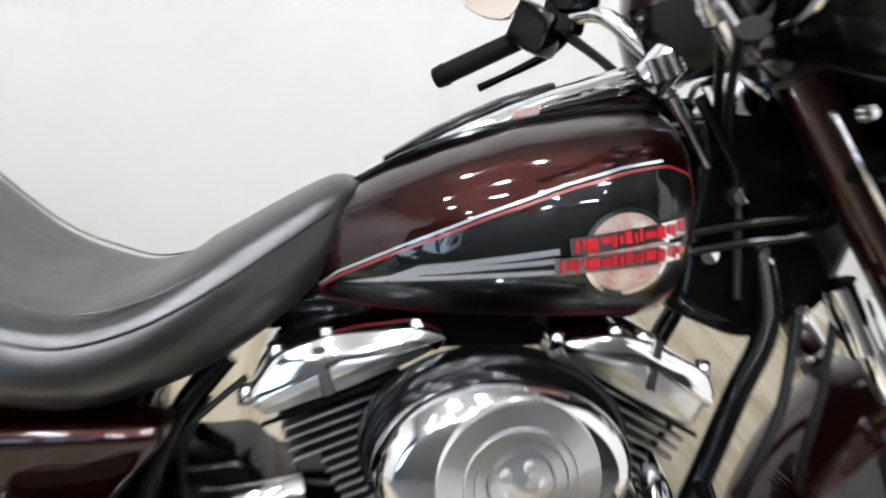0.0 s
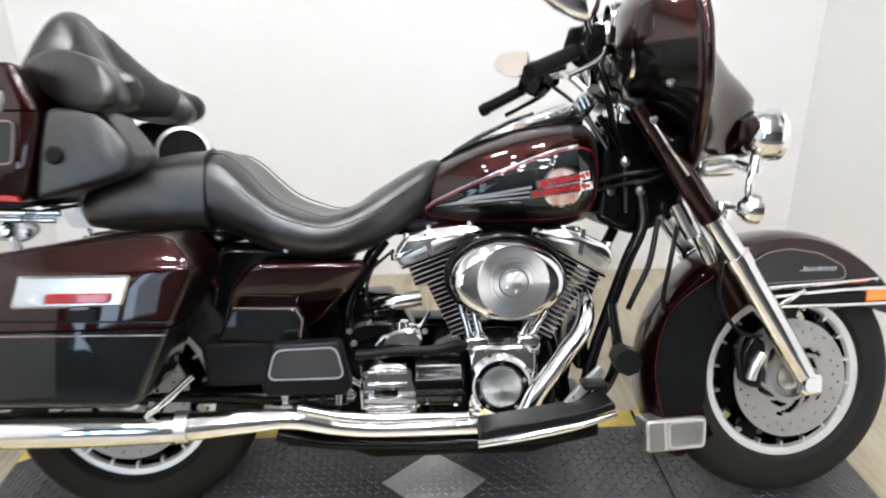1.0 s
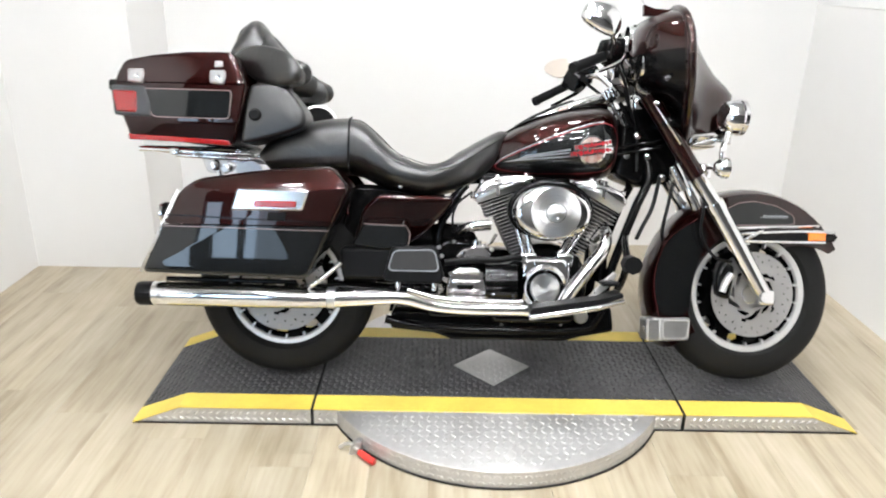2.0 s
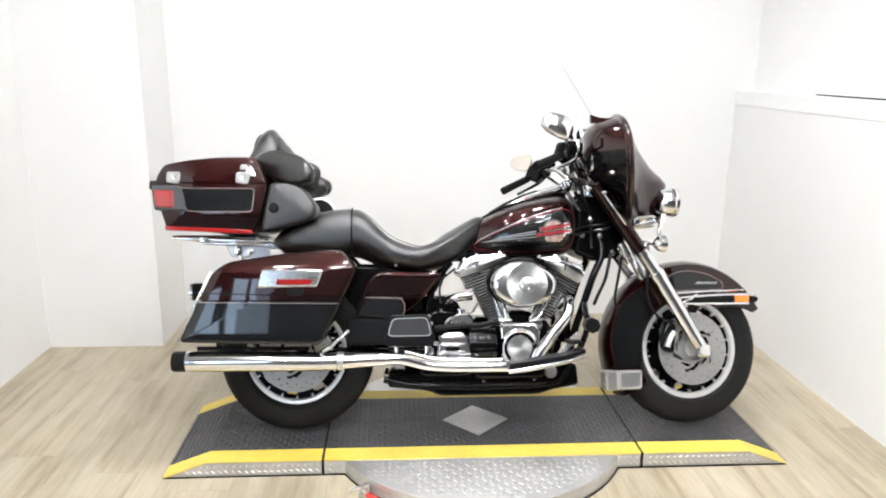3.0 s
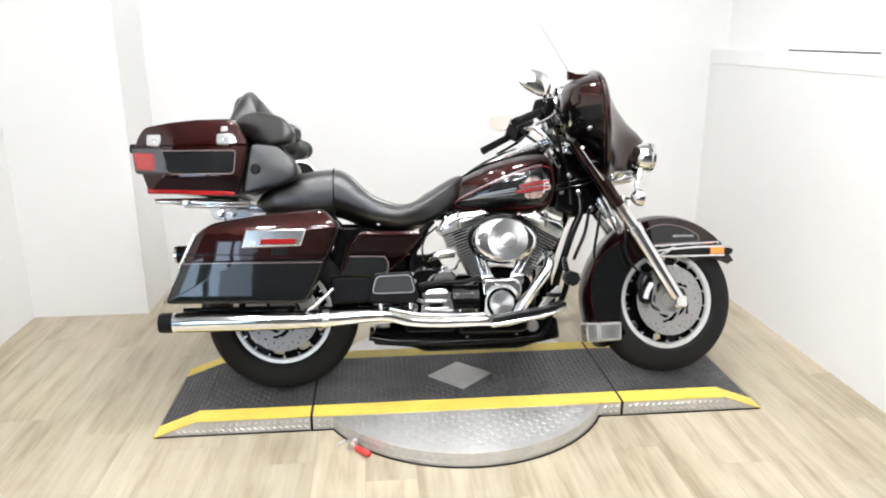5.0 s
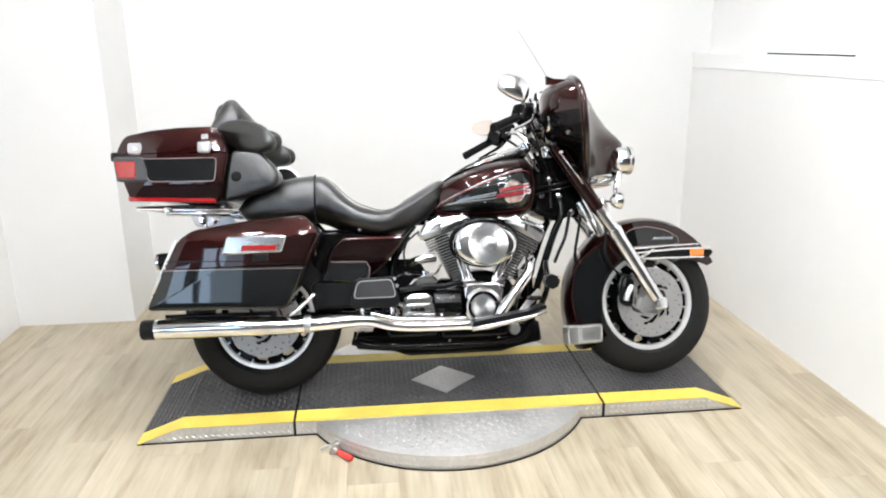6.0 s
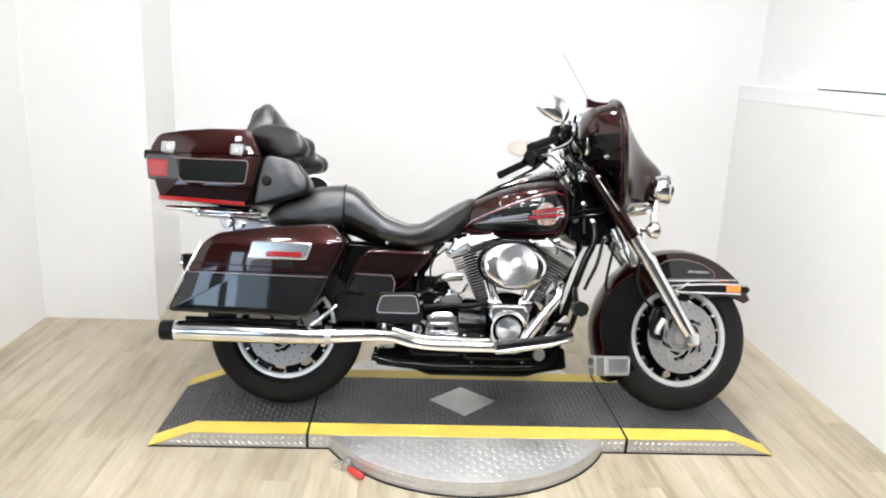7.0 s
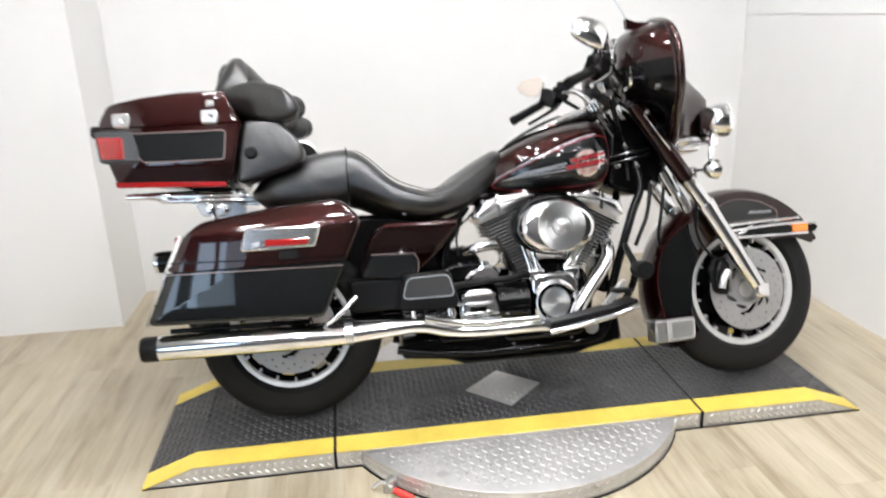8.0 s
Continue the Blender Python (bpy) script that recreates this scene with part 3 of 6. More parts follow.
part("head_pipe", tube([(-0.36, -0.31, 0.305), (-0.30, -0.30, 0.300), (-0.22, -0.285, 0.278), (-0.12, -0.28, 0.268), (0.06, -0.275, 0.266), (0.16, -0.25, 0.258), (0.205, -0.222, 0.268), (0.232, -0.213, 0.312), (0.27, -0.205, 0.36), (0.31, -0.197, 0.41), (0.345, -0.185, 0.453), (0.362, -0.15, 0.50), (0.362, -0.09, 0.53)],
                           [0.022, 0.022, 0.021, 0.021, 0.021, 0.021, 0.022, 0.023, 0.023, 0.023, 0.022, 0.02, 0.018], 28, 10), CHROME, bike, "chrome front exhaust pipe with heat shield")
part("heat_shield", tube([(-0.30, -0.305, 0.325), (-0.2, -0.295, 0.3), (-0.1, -0.292, 0.292), (0.07, -0.285, 0.29)], [0.012, 0.012, 0.012, 0.010], 12, 5), CHROME, bike, "chrome heat shield")
part("crossover_pipe", tube([(-0.13, -0.13, 0.51), (-0.09, -0.16, 0.525), (-0.03, -0.15, 0.53)], 0.018, 14, 5), CHROME, bike, "chrome exhaust elbow")

# ---- luggage trunk ----
TY = 0.27
TR = [(-1.229, 0.95), (-1.187, 0.79), (-0.862, 0.772), (-0.835, 0.86), (-0.812, 0.965), (-0.855, 1.064), (-1.0, 1.062), (-1.10, 1.052), (-1.194, 1.034), (-1.222, 0.985)]
tbm = slab(TR, -TY, TY, 0.02, 0.035, 5, 0.006)
cut(tbm, (0, 0, 0.962), (0, 0, 1))
for zz in (0.848, 0.836, 0.81):
    bmesh.ops.bisect_plane(tbm, geom=tbm.verts[:] + tbm.edges[:] + tbm.faces[:], dist=1e-5, plane_co=Vector((0, 0, zz)), plane_no=Vector((0, 0, 1)))
for v in tbm.verts:
    if v.co.z < 0.848:
        v.co.y *= 1 - 1.1 * (0.848 - v.co.z)
trunk = part("luggage_trunk", tbm, MAROON, bike, "maroon luggage trunk with charcoal side panel")
part("trunk_lid", cut(slab(TR, -TY - 0.004, TY + 0.004, 0.02, 0.035, 5, 0.006), (0, 0, 0.966), (0, 0, -1)), MAROON, trunk, "maroon trunk lid")
part("side_panel", decal([(-1.15, 0.945), (-1.105, 0.858), (-0.868, 0.855), (-0.858, 0.943)], flat(-TY), 0.0072, 0.015), CHARCOAL, trunk, "charcoal side panel")
part("pinstripe", stripe([(-1.15, 0.945), (-1.105, 0.858), (-0.868, 0.855), (-0.858, 0.943)], 0.0035, flat(-TY), 0.008, 0.015), GREYPIN, trunk, "thin pinstripe")
for s in (-1, 1):
    part("light_housing", slab([(-1.236, 0.955), (-1.225, 0.862), (-1.112, 0.858), (-1.112, 0.90), (-1.128, 0.953)], s * (TY + 0.012), s * (TY - 0.02), 0.01, 0.006), GREYPLASTIC, trunk, "grey-black tail light housing")
    part("tail_light", slab([(-1.231, 0.940), (-1.221, 0.871), (-1.152, 0.868), (-1.152, 0.937)], s * (TY + 0.016), s * (TY - 0.01), 0.010, 0.006), RED_LENS, trunk, "red tail light lens")
    for xx in (-1.156, -0.902):
        part("hinge", slab([(xx - 0.026, 0.965), (xx - 0.024, 1.005), (xx + 0.024, 1.006), (xx + 0.027, 0.985), (xx + 0.018, 0.96)], s * (TY + 0.014), s * TY, 0.008, 0.006), GUARD, trunk, "bright metal trunk latch")
        part("latch_pin", lathe([(0, -0.006), (0.007, -0.005), (0.009, 0.0), (0, 0.0)], Matrix.Translation((xx + 0.004, s * (TY + 0.014) + (0.0 if s < 0 else 0.006), 0.984)), 12, closed=False), CHROME, trunk)
    part("hinge_tab", slab([(-0.913, 1.012), (-0.91, 1.034), (-0.886, 1.034), (-0.884, 1.016)], s * (TY + 0.01), s * TY, 0.006, 0.004), GUARD, trunk)
part("rear_light_bar", slab([(-1.189, 0.788), (-1.193, 0.806), (-0.875, 0.789), (-0.868, 0.774)], -TY + 0.012, TY - 0.012, 0.004, 0.004), RED_LENS, trunk, "red reflector strip along the trunk base")
part("light_wing", box(-1.252, -1.222, -TY + 0.01, TY - 0.01, 0.94, 0.975, bevel=0.008), PLASTIC, trunk, "black light bar across the back")
part("rear_clip", box(-1.235, -1.215, -0.2, 0.2, 0.985, 1.0, bevel=0.004), BLACKP, trunk)
rack = part("luggage_rack", tube([(-1.18, -0.2, 0.762), (-0.95, -0.2, 0.752), (-0.82, -0.19, 0.748)], 0.009, 10, 3), CHROME, bike, "chrome luggage rack")
part("rack_rail", tube([(-1.18, 0.2, 0.762), (-0.95, 0.2, 0.752), (-0.82, 0.19, 0.748)], 0.009, 10, 3), CHROME, rack)
for xx in (-1.12, -0.98, -0.86):
    part("rack_cross", tube([(xx, -0.2, 0.758), (xx, 0.2, 0.758)], 0.007, 8, 0), CHROME, rack)
for s in (-1, 1):
    part("rack_bar", tube([(-1.06, s * 0.205, 0.742), (-0.95, s * 0.205, 0.738), (-0.83, s * 0.195, 0.732)], 0.007, 10, 3), CHROME, rack, "lower chrome rack bar")
    part("rack_bracket", slab([(-0.985, 0.735), (-0.955, 0.742), (-0.90, 0.738), (-0.868, 0.712), (-0.90, 0.684), (-0.965, 0.688)], s * 0.185, s * 0.172, 0.012, 0.004, 3, 0.002), GUARD, rack, "chrome trunk bracket")
    part("bracket_knob", lathe([(0, -0.018), (0.012, -0.016), (0.016, -0.008), (0.018, 0.0), (0, 0.0)], pose(-0.935, s * 0.195, 0.712), 18, closed=False), CHROME, rack)
    part("bracket_bolt", lathe([(0, -0.012), (0.008, -0.010), (0.010, 0.0), (0, 0.0)], pose(-0.89, s * 0.193, 0.706), 14, closed=False), CHROME, rack)
    part("rack_post", tube([(-0.945, s * 0.19, 0.745), (-0.93, s * 0.188, 0.70), (-0.915, s * 0.18, 0.66)], [0.007, 0.009, 0.009], 10, 4), CHROME, rack, "chrome rack post")
    part("rack_clip", box(-1.075, -1.045, min(s * 0.2, s * 0.225), max(s * 0.2, s * 0.225), 0.742, 0.766, bevel=0.005), CHROME, rack)
part("backing_plate", box(-1.17, -0.86, -0.2, 0.2, 0.764, 0.772, bevel=0.002), BLACKP, rack)

# backrest with side wings, and the armrest pods
bm = bmesh.new()
prof = [(-0.912, 1.04, 1.09), (-0.892, 1.0, 1.15), (-0.866, 0.985, 1.198), (-0.842, 0.98, 1.214), (-0.818, 0.978, 1.204), (-0.79, 0.977, 1.16), (-0.765, 0.977, 1.10), (-0.745, 0.985, 1.05)]
prof_v = catmull([Vector(p) for p in prof], 3)
skin(bm, [ring_se(v[0], (v[1] + v[2]) / 2, 0.135, (v[2] - v[1]) / 2, 3.0, 32, 0.0, 2.2) for v in prof_v])
part("backrest_pad", bm, LEATHER, bike, "padded black passenger backrest", 70)
ARM = [(-0.87, 0.03, 0.995, 1.196, 0.05), (-0.82, 0.075, 0.985, 1.19, 0.052), (-0.785, 0.125, 0.982, 1.15, 0.052), (-0.75, 0.175, 0.98, 1.108, 0.05), (-0.715, 0.225, 0.974, 1.074, 0.048), (-0.675, 0.268, 0.970, 1.056, 0.044), (-0.648, 0.288, 0.974, 1.044, 0.036), (-0.634, 0.296, 0.99, 1.026, 0.02)]
for s in (-1, 1):
    bm = bmesh.new()
    feet = catmull([Vector(a[:3]) for a in ARM], 4)
    tops = catmull([Vector((a[3], a[4], 0)) for a in ARM], 4)
    loops = []
    for p, q in zip(feet, tops):
        hz, cz, th = (q.x - p.z) / 2, (q.x + p.z) / 2, q.y
        k = 0.76 if s < 0 else 1.0
        loops.append([Vector((p.x + 0.74 * th * math.cos(g), s * k * (p.y + (-0.67) * th * math.cos(g)), cz + hz * math.copysign(abs(math.sin(g)) ** 0.8, math.sin(g)))) for g in [2 * math.pi * i / 24 for i in range(24)]])
    skin(bm, loops)
    part("backrest_arm", bm, LEATHER, bike, "padded black wrap-round backrest arm", 70)
    wing = [(-0.888, 1.064), (-0.855, 1.088), (-0.80, 1.097), (-0.745, 1.088), (-0.685, 1.064), (-0.648, 1.028), (-0.636, 0.994), (-0.654, 0.969), (-0.71, 0.962), (-0.775, 0.974), (-0.83, 1.006), (-0.866, 1.042)]
    bm = slab([(p.x, p.y) for p in catmull([Vector(a) for a in wing], 4, True)], s * 0.286, s * 0.20, 0, 0.022, 5, 0.006)
    for v in bm.verts:
        v.co.y += s * 0.58 * min(v.co.x + 0.70, 0.03)
    part("backrest_wing", bm, LEATHER, bike, "padded black backrest wing", 70)
    pod = [(-0.808, 0.972), (-0.70, 0.970), (-0.662, 0.925), (-0.632, 0.882), (-0.634, 0.838), (-0.69, 0.815), (-0.84, 0.776), (-0.828, 0.88)]
    pd = part("armrest_pod", slab(pod, s * 0.255 if s < 0 else 0.34, -0.10 if s < 0 else 0.27, 0.025, 0.022, 5, 0.004), LEATHER, bike, "black speaker pod beside the passenger seat", 60)
    part("pod_button", lathe([(0, -0.006), (0.014, -0.006), (0.02, 0.0), (0.008, 0.004)], pose(-0.79, s * 0.262 if s < 0 else s * 0.345, 0.872), 20, closed=False), PLASTIC, pd)
SPK = pose(-0.672, 0.235, 0.884, 0, 0, 10)
sp = part("speaker", lathe([(0, -0.010), (0.062, -0.012), (0.073, 0.0), (0.073, 0.05), (0, 0.05)], SPK, 32, closed=False), PLASTIC, bike, "round black speaker with chrome ring")
part("chrome_ring", lathe([(0.064, -0.02), (0.072, -0.018), (0.076, -0.004), (0.066, 0.0)], SPK, 40), RIMLIP, sp, "bright metal speaker ring")

# ---- seat ----
bm = bmesh.new()
prof = [(-0.815, 0.735, 0.765, 0.10), (-0.78, 0.705, 0.80, 0.16), (-0.72, 0.695, 0.838, 0.178), (-0.65, 0.69, 0.866, 0.185), (-0.57, 0.69, 0.88, 0.19), (-0.505, 0.69, 0.884, 0.192)]
skin(bm, [ring_se(x, (a + b) / 2, w, (b - a) / 2, 3.6, 36) for x, a, b, w in prof])
seat = part("seat", bm, LEATHER, bike, "black stitched two-person touring seat", 70)
bm = bmesh.new()
prof = [(-0.503, 0.69, 0.885, 0.193), (-0.47, 0.68, 0.883, 0.198), (-0.435, 0.665, 0.862, 0.205), (-0.40, 0.65, 0.828, 0.21), (-0.365, 0.637, 0.795, 0.218), (-0.33, 0.63, 0.773, 0.22), (-0.29, 0.622, 0.758, 0.22), (-0.24, 0.617, 0.745, 0.215),
        (-0.18, 0.628, 0.757, 0.200), (-0.12, 0.65, 0.787, 0.172), (-0.06, 0.69, 0.822, 0.136), (0.0, 0.745, 0.852, 0.098), (0.03, 0.785, 0.85, 0.066), (0.045, 0.81, 0.84, 0.035)]
prof = [tuple(v[:]) for v in catmull([Vector(p) for p in prof], 3)]
rings = [ring_se(x, (a + b) / 2, w, (b - a) / 2, 2.6, 44, 0.0, 2.9) for x, a, b, w in prof]
for ring, (x, a, b, w) in zip(rings, prof):
    dish = 0.026 * max(0, 1 - ((x + 0.33) / 0.19) ** 2)
    for v in ring:
        if v.z > (a + b) / 2:
            v.z -= dish * (1 - (v.y / w) ** 2)
skin(bm, rings)
part("rider_seat", bm, LEATHER, seat, "deep black rider seat", 70)
for s in (-1, 1):
    line = []
    for k, (x, a, b, w) in enumerate(prof[:28:3]):
        g = radians(60 - 2.6 * k)
        line.append((x, s * w * math.cos(g) ** (2 / 2.9), (a + b) / 2 + (b - a) / 2 * math.sin(g) ** (2 / 2.9) - 0.0015))
    part("seat_piping", tube(line, 0.0016, 8, 5), LEATHER, seat)
    line = []
    for k, (x, a, b, w) in enumerate(prof[6:36:3]):
        g = radians(14)
        line.append((x, s * w * math.cos(g) ** (2 / 2.9), (a + b) / 2 + (b - a) / 2 * math.sin(g) ** (2 / 2.9)))
    part("seat_stitching", tube(line, 0.0016, 6, 4), PLASTIC, seat)
part("seat_seam", tube([(-0.503, -0.187, 0.71), (-0.503, -0.193, 0.79), (-0.503, -0.17, 0.862), (-0.503, -0.1, 0.884)], 0.0035, 8, 5), PLASTIC, seat)
part("seat_rivet", lathe([(0, -0.004), (0.006, -0.003), (0.007, 0.0), (0, 0.0)], pose(-0.33, -0.186, 0.655), 12, closed=False), BRUSHED, seat)

# ---- fuel tank ----
TANK = [(-0.06, 0.740, 0.778, 0.03), (-0.04, 0.722, 0.798, 0.062), (0.0, 0.706, 0.832, 0.098), (0.06, 0.698, 0.866, 0.127), (0.12, 0.693, 0.893, 0.146), (0.2, 0.689, 0.920, 0.162), (0.28, 0.687, 0.936, 0.17),
        (0.34, 0.686, 0.942, 0.168), (0.375, 0.694, 0.938, 0.152), (0.395, 0.712, 0.922, 0.125), (0.41, 0.75, 0.89, 0.085), (0.415, 0.79, 0.85, 0.04)]
TE = 2.5


def tank_at(x):
    for a, b in zip(TANK, TANK[1:]):
        if a[0] <= x <= b[0]:
            t = (x - a[0]) / (b[0] - a[0])
            return [p + (q - p) * t for p, q in zip(a, b)]
    return TANK[0] if x < TANK[0][0] else TANK[-1]


def tank_side(x, z):
    _, lo, hi, w = tank_at(x)
    u = min(abs(z - (lo + hi) / 2) / ((hi - lo) / 2), 0.995)
    return -w * (1 - u ** TE) ** (1 / TE)


bm = bmesh.new()
rings = []
for a, b in zip(TANK, TANK[1:]):
    for k in range(3):
        x, lo, hi, w = (p + (q - p) * k / 3 for p, q in zip(a, b))
        rings.append(ring_se(x, (lo + hi) / 2, w, (hi - lo) / 2, TE, 48))
x, lo, hi, w = TANK[-1]
rings.append(ring_se(x, (lo + hi) / 2, w, (hi - lo) / 2, TE, 48))
skin(bm, rings)
tank = part("fuel_tank", bm, MAROON, bike, "maroon teardrop fuel tank with charcoal panel", 60)
PANEL = [(-0.014, 0.732), (0.006, 0.750), (0.067, 0.780), (0.153, 0.817), (0.24, 0.850), (0.30, 0.868), (0.345, 0.876), (0.378, 0.866), (0.394, 0.825), (0.388, 0.755), (0.355, 0.718), (0.30, 0.710), (0.243, 0.707), (0.126, 0.705), (0.032, 0.713), (-0.007, 0.721)]
part("tank_panel", decal(PANEL, tank_side, 0.0012, 0.012, 12), CHARCOAL, tank, "charcoal painted tank panel", 80)
part("pinstripe", stripe(PANEL, 0.0032, tank_side, 0.0022, 0.012), REDPIN, tank, "red pinstripe", 80)
part("pinstripe", stripe([(p[0] * 0.985 + 0.000, p[1] + 0.0045) for p in PANEL[0:7]], 0.003, tank_side, 0.0022, 0, False), SILVER, tank, "silver pinstripe", 80)
for w, a, b in ((0.0065, (0.085, 0.762), (0.231, 0.786)), (0.0055, (0.075, 0.757), (0.231, 0.776)), (0.005, (0.06, 0.750), (0.231, 0.764))):
    part("tank_streak", stripe([a, b], w, tank_side, 0.002, 0, False, 10), SILVER, tank, "silver speed streak", 80)
part("tank_flash", decal([(0.012, 0.743), (0.06, 0.754), (0.09, 0.767), (0.125, 0.772), (0.10, 0.762), (0.085, 0.752), (0.05, 0.746)], tank_side, 0.0018), SILVER, tank, "silver flash", 80)
ec = Vector((0.301, 0.786))
circle = [(ec.x + 0.045 * math.cos(a), ec.y + 0.045 * math.sin(a)) for a in [2 * math.pi * i / 40 for i in range(40)]]
EMB = material("emblem_orange", (0.45, 0.12, 0.08), 0.25, coat=0.7, metal=0.4, noise_scale=34, noise_mix=0.5, dark=(0.7, 0.66, 0.63))
EMBR = material("emblem_red", (0.36, 0.012, 0.02), 0.3, coat=0.7)
part("tank_emblem", decal(circle, tank_side, 0.004, 0, 6), EMB, tank, "round red and silver tank emblem", 80)
part("emblem_ring", stripe(circle, 0.005, tank_side, 0.0055, 0, True, 2), CHROME, tank, "", 80)
for a, b in (((0.240, 0.791), (0.366, 0.813)), ((0.226, 0.769), (0.376, 0.789))):
    part("emblem_bar", stripe([a, b], 0.0185, tank_side, 0.0062, 0, False, 14), CHROME, tank, "", 80)
    ln = math.hypot(b[0] - a[0], b[1] - a[1])
    dx, dz = (b[0] - a[0]) / ln, (b[1] - a[1]) / ln
    d, i = 0.005, 0
    while d < ln - 0.008:
        w = (0.0045, 0.010, 0.0035, 0.008, 0.0055, 0.012, 0.004)[(i * 3 + len(str(a))) % 7]
        h = (0.0135, 0.0115, 0.014, 0.0075, 0.013, 0.010)[i % 6]
        lift = (0.0, 0.0012, -0.001, 0.002, 0.0)[i % 5]
        part("emblem_block", stripe([(a[0] + dx * d, a[1] + dz * d + lift), (a[0] + dx * (d + w), a[1] + dz * (d + w) + lift)], h, tank_side, 0.0075, 0, False, 3), EMBR, tank, "", 80)
        d, i = d + w + (0.0014 if i % 2 else 0.0026), i + 1
# console along the top
bm = bmesh.new()
prof = [(0.03, 0.828, 0.846, 0.03), (0.07, 0.85, 0.873, 0.042), (0.13, 0.875, 0.908, 0.05), (0.2, 0.903, 0.940, 0.056), (0.25, 0.918, 0.958, 0.058), (0.31, 0.93, 0.978, 0.056), (0.35, 0.94, 0.99, 0.05), (0.38, 0.945, 0.985, 0.042), (0.40, 0.94, 0.962, 0.03)]
skin(bm, [ring_se(x, (a + b) / 2, w, (b - a) / 2, 3, 24) for x, a, b, w in prof])
part("tank_console", bm, CHROME, tank, "chrome console along the tank top", 60)
bm = bmesh.new()
prof = [(0.06, 0.866, 0.876, 0.02), (0.12, 0.895, 0.912, 0.032), (0.2, 0.93, 0.949, 0.036), (0.26, 0.948, 0.968, 0.03)]
skin(bm, [ring_se(x, (a + b) / 2, w, (b - a) / 2, 3, 20) for x, a, b, w in prof])
part("console_door", bm, BLACKP, tank, "black console fuel door", 60)
part("side_marker", slab([(0.20, 0.921), (0.205, 0.932), (0.235, 0.938), (0.232, 0.928)], -0.062, -0.05, 0.002, 0.001), EMB, tank)
part("tank_edge", tube([(0.02, -0.03, 0.842), (0.10, -0.053, 0.885), (0.2, -0.066, 0.915), (0.3, -0.073, 0.932), (0.37, -0.07, 0.938)], 0.006, 8, 5), BLACKP, tank)

# ---- side cover, frame, tail ----
bm = slab([(-0.49, 0.46), (-0.455, 0.58), (-0.40, 0.628), (-0.25, 0.626), (-0.16, 0.624), (-0.156, 0.604), (-0.20, 0.55), (-0.26, 0.49), (-0.33, 0.445)], -0.198, -0.14, 0.018, 0.012, 4, 0.002)
for v in bm.verts:   # the cover tucks in towards its foot
    v.co.y += 0.28 * max(0.0, 0.612 - v.co.z)
part("side_cover", bm, MAROON, bike, "glossy maroon side cover")
part("cover_panel", slab([(-0.488, 0.458), (-0.448, 0.53), (-0.31, 0.526), (-0.295, 0.50), (-0.305, 0.455), (-0.36, 0.445)], -0.212, -0.14, 0.015, 0.005), CHARCOAL, bike, "charcoal side cover inset")
part("cover_stripe", stripe([(-0.448, 0.53), (-0.31, 0.526), (-0.295, 0.50), (-0.302, 0.46)], 0.003, flat(-0.212), 0.002, 0, False), GREYPIN, bike, "thin pinstripe")
part("battery_box", slab([(-0.52, 0.345), (-0.53, 0.45), (-0.30, 0.455), (-0.28, 0.345)], -0.20, 0.20, 0.02, 0.015), PLASTIC, bike, "black battery cover")
part("frame_body", slab([(-0.56, 0.42), (-0.50, 0.66), (-0.17, 0.655), (-0.22, 0.55), (-0.20, 0.45), (-0.3, 0.36)], -0.10, 0.10, 0.03, 0.02), BLACKP, bike, "black frame and covers under the seat")
part("engine_backing", slab([(-0.21, 0.38), (-0.215, 0.53), (-0.15, 0.525), (-0.10, 0.53), (-0.078, 0.50), (-0.05, 0.45), (-0.022, 0.40), (-0.022, 0.38)], -0.06, 0.06, 0.02, 0.01), BLACKP, bike, "black engine mount and hoses behind the gearbox")
part("primary_case", slab([(-0.30, 0.22), (-0.30, 0.40), (-0.22, 0.435), (0.24, 0.425), (0.35, 0.38), (0.35, 0.24)], 0.10, 0.21, 0.04, 0.02), BLACKP, bike, "black primary drive case")
part("backbone", tube([(-0.2, 0, 0.69), (0.1, 0, 0.715), (0.45, 0, 0.80)], 0.03, 14, 4), BLACKP, bike, "black frame backbone")
for s in (-1, 1):
    part("seat_tube", tube([(-0.11, s * 0.10, 0.665), (-0.16, s * 0.11, 0.60), (-0.20, s * 0.11, 0.50), (-0.2, s * 0.11, 0.40)], 0.014, 12, 5), BLACKP, bike, "black frame tube")
part("rear_fender", cut(slab([(XRW + 0.36 * math.cos(radians(a)), ZA + 0.36 * math.sin(radians(a))) for a in range(0, 185, 8)] + [(XRW + 0.10 * math.cos(radians(a)), ZA + 0.2 + 0.1 * math.sin(radians(a))) for a in range(180, -5, -20)], -0.10, 0.10, 0, 0.03), (0, 0, 0.36), (0, 0, -1)), MAROON, bike, "maroon rear fender")
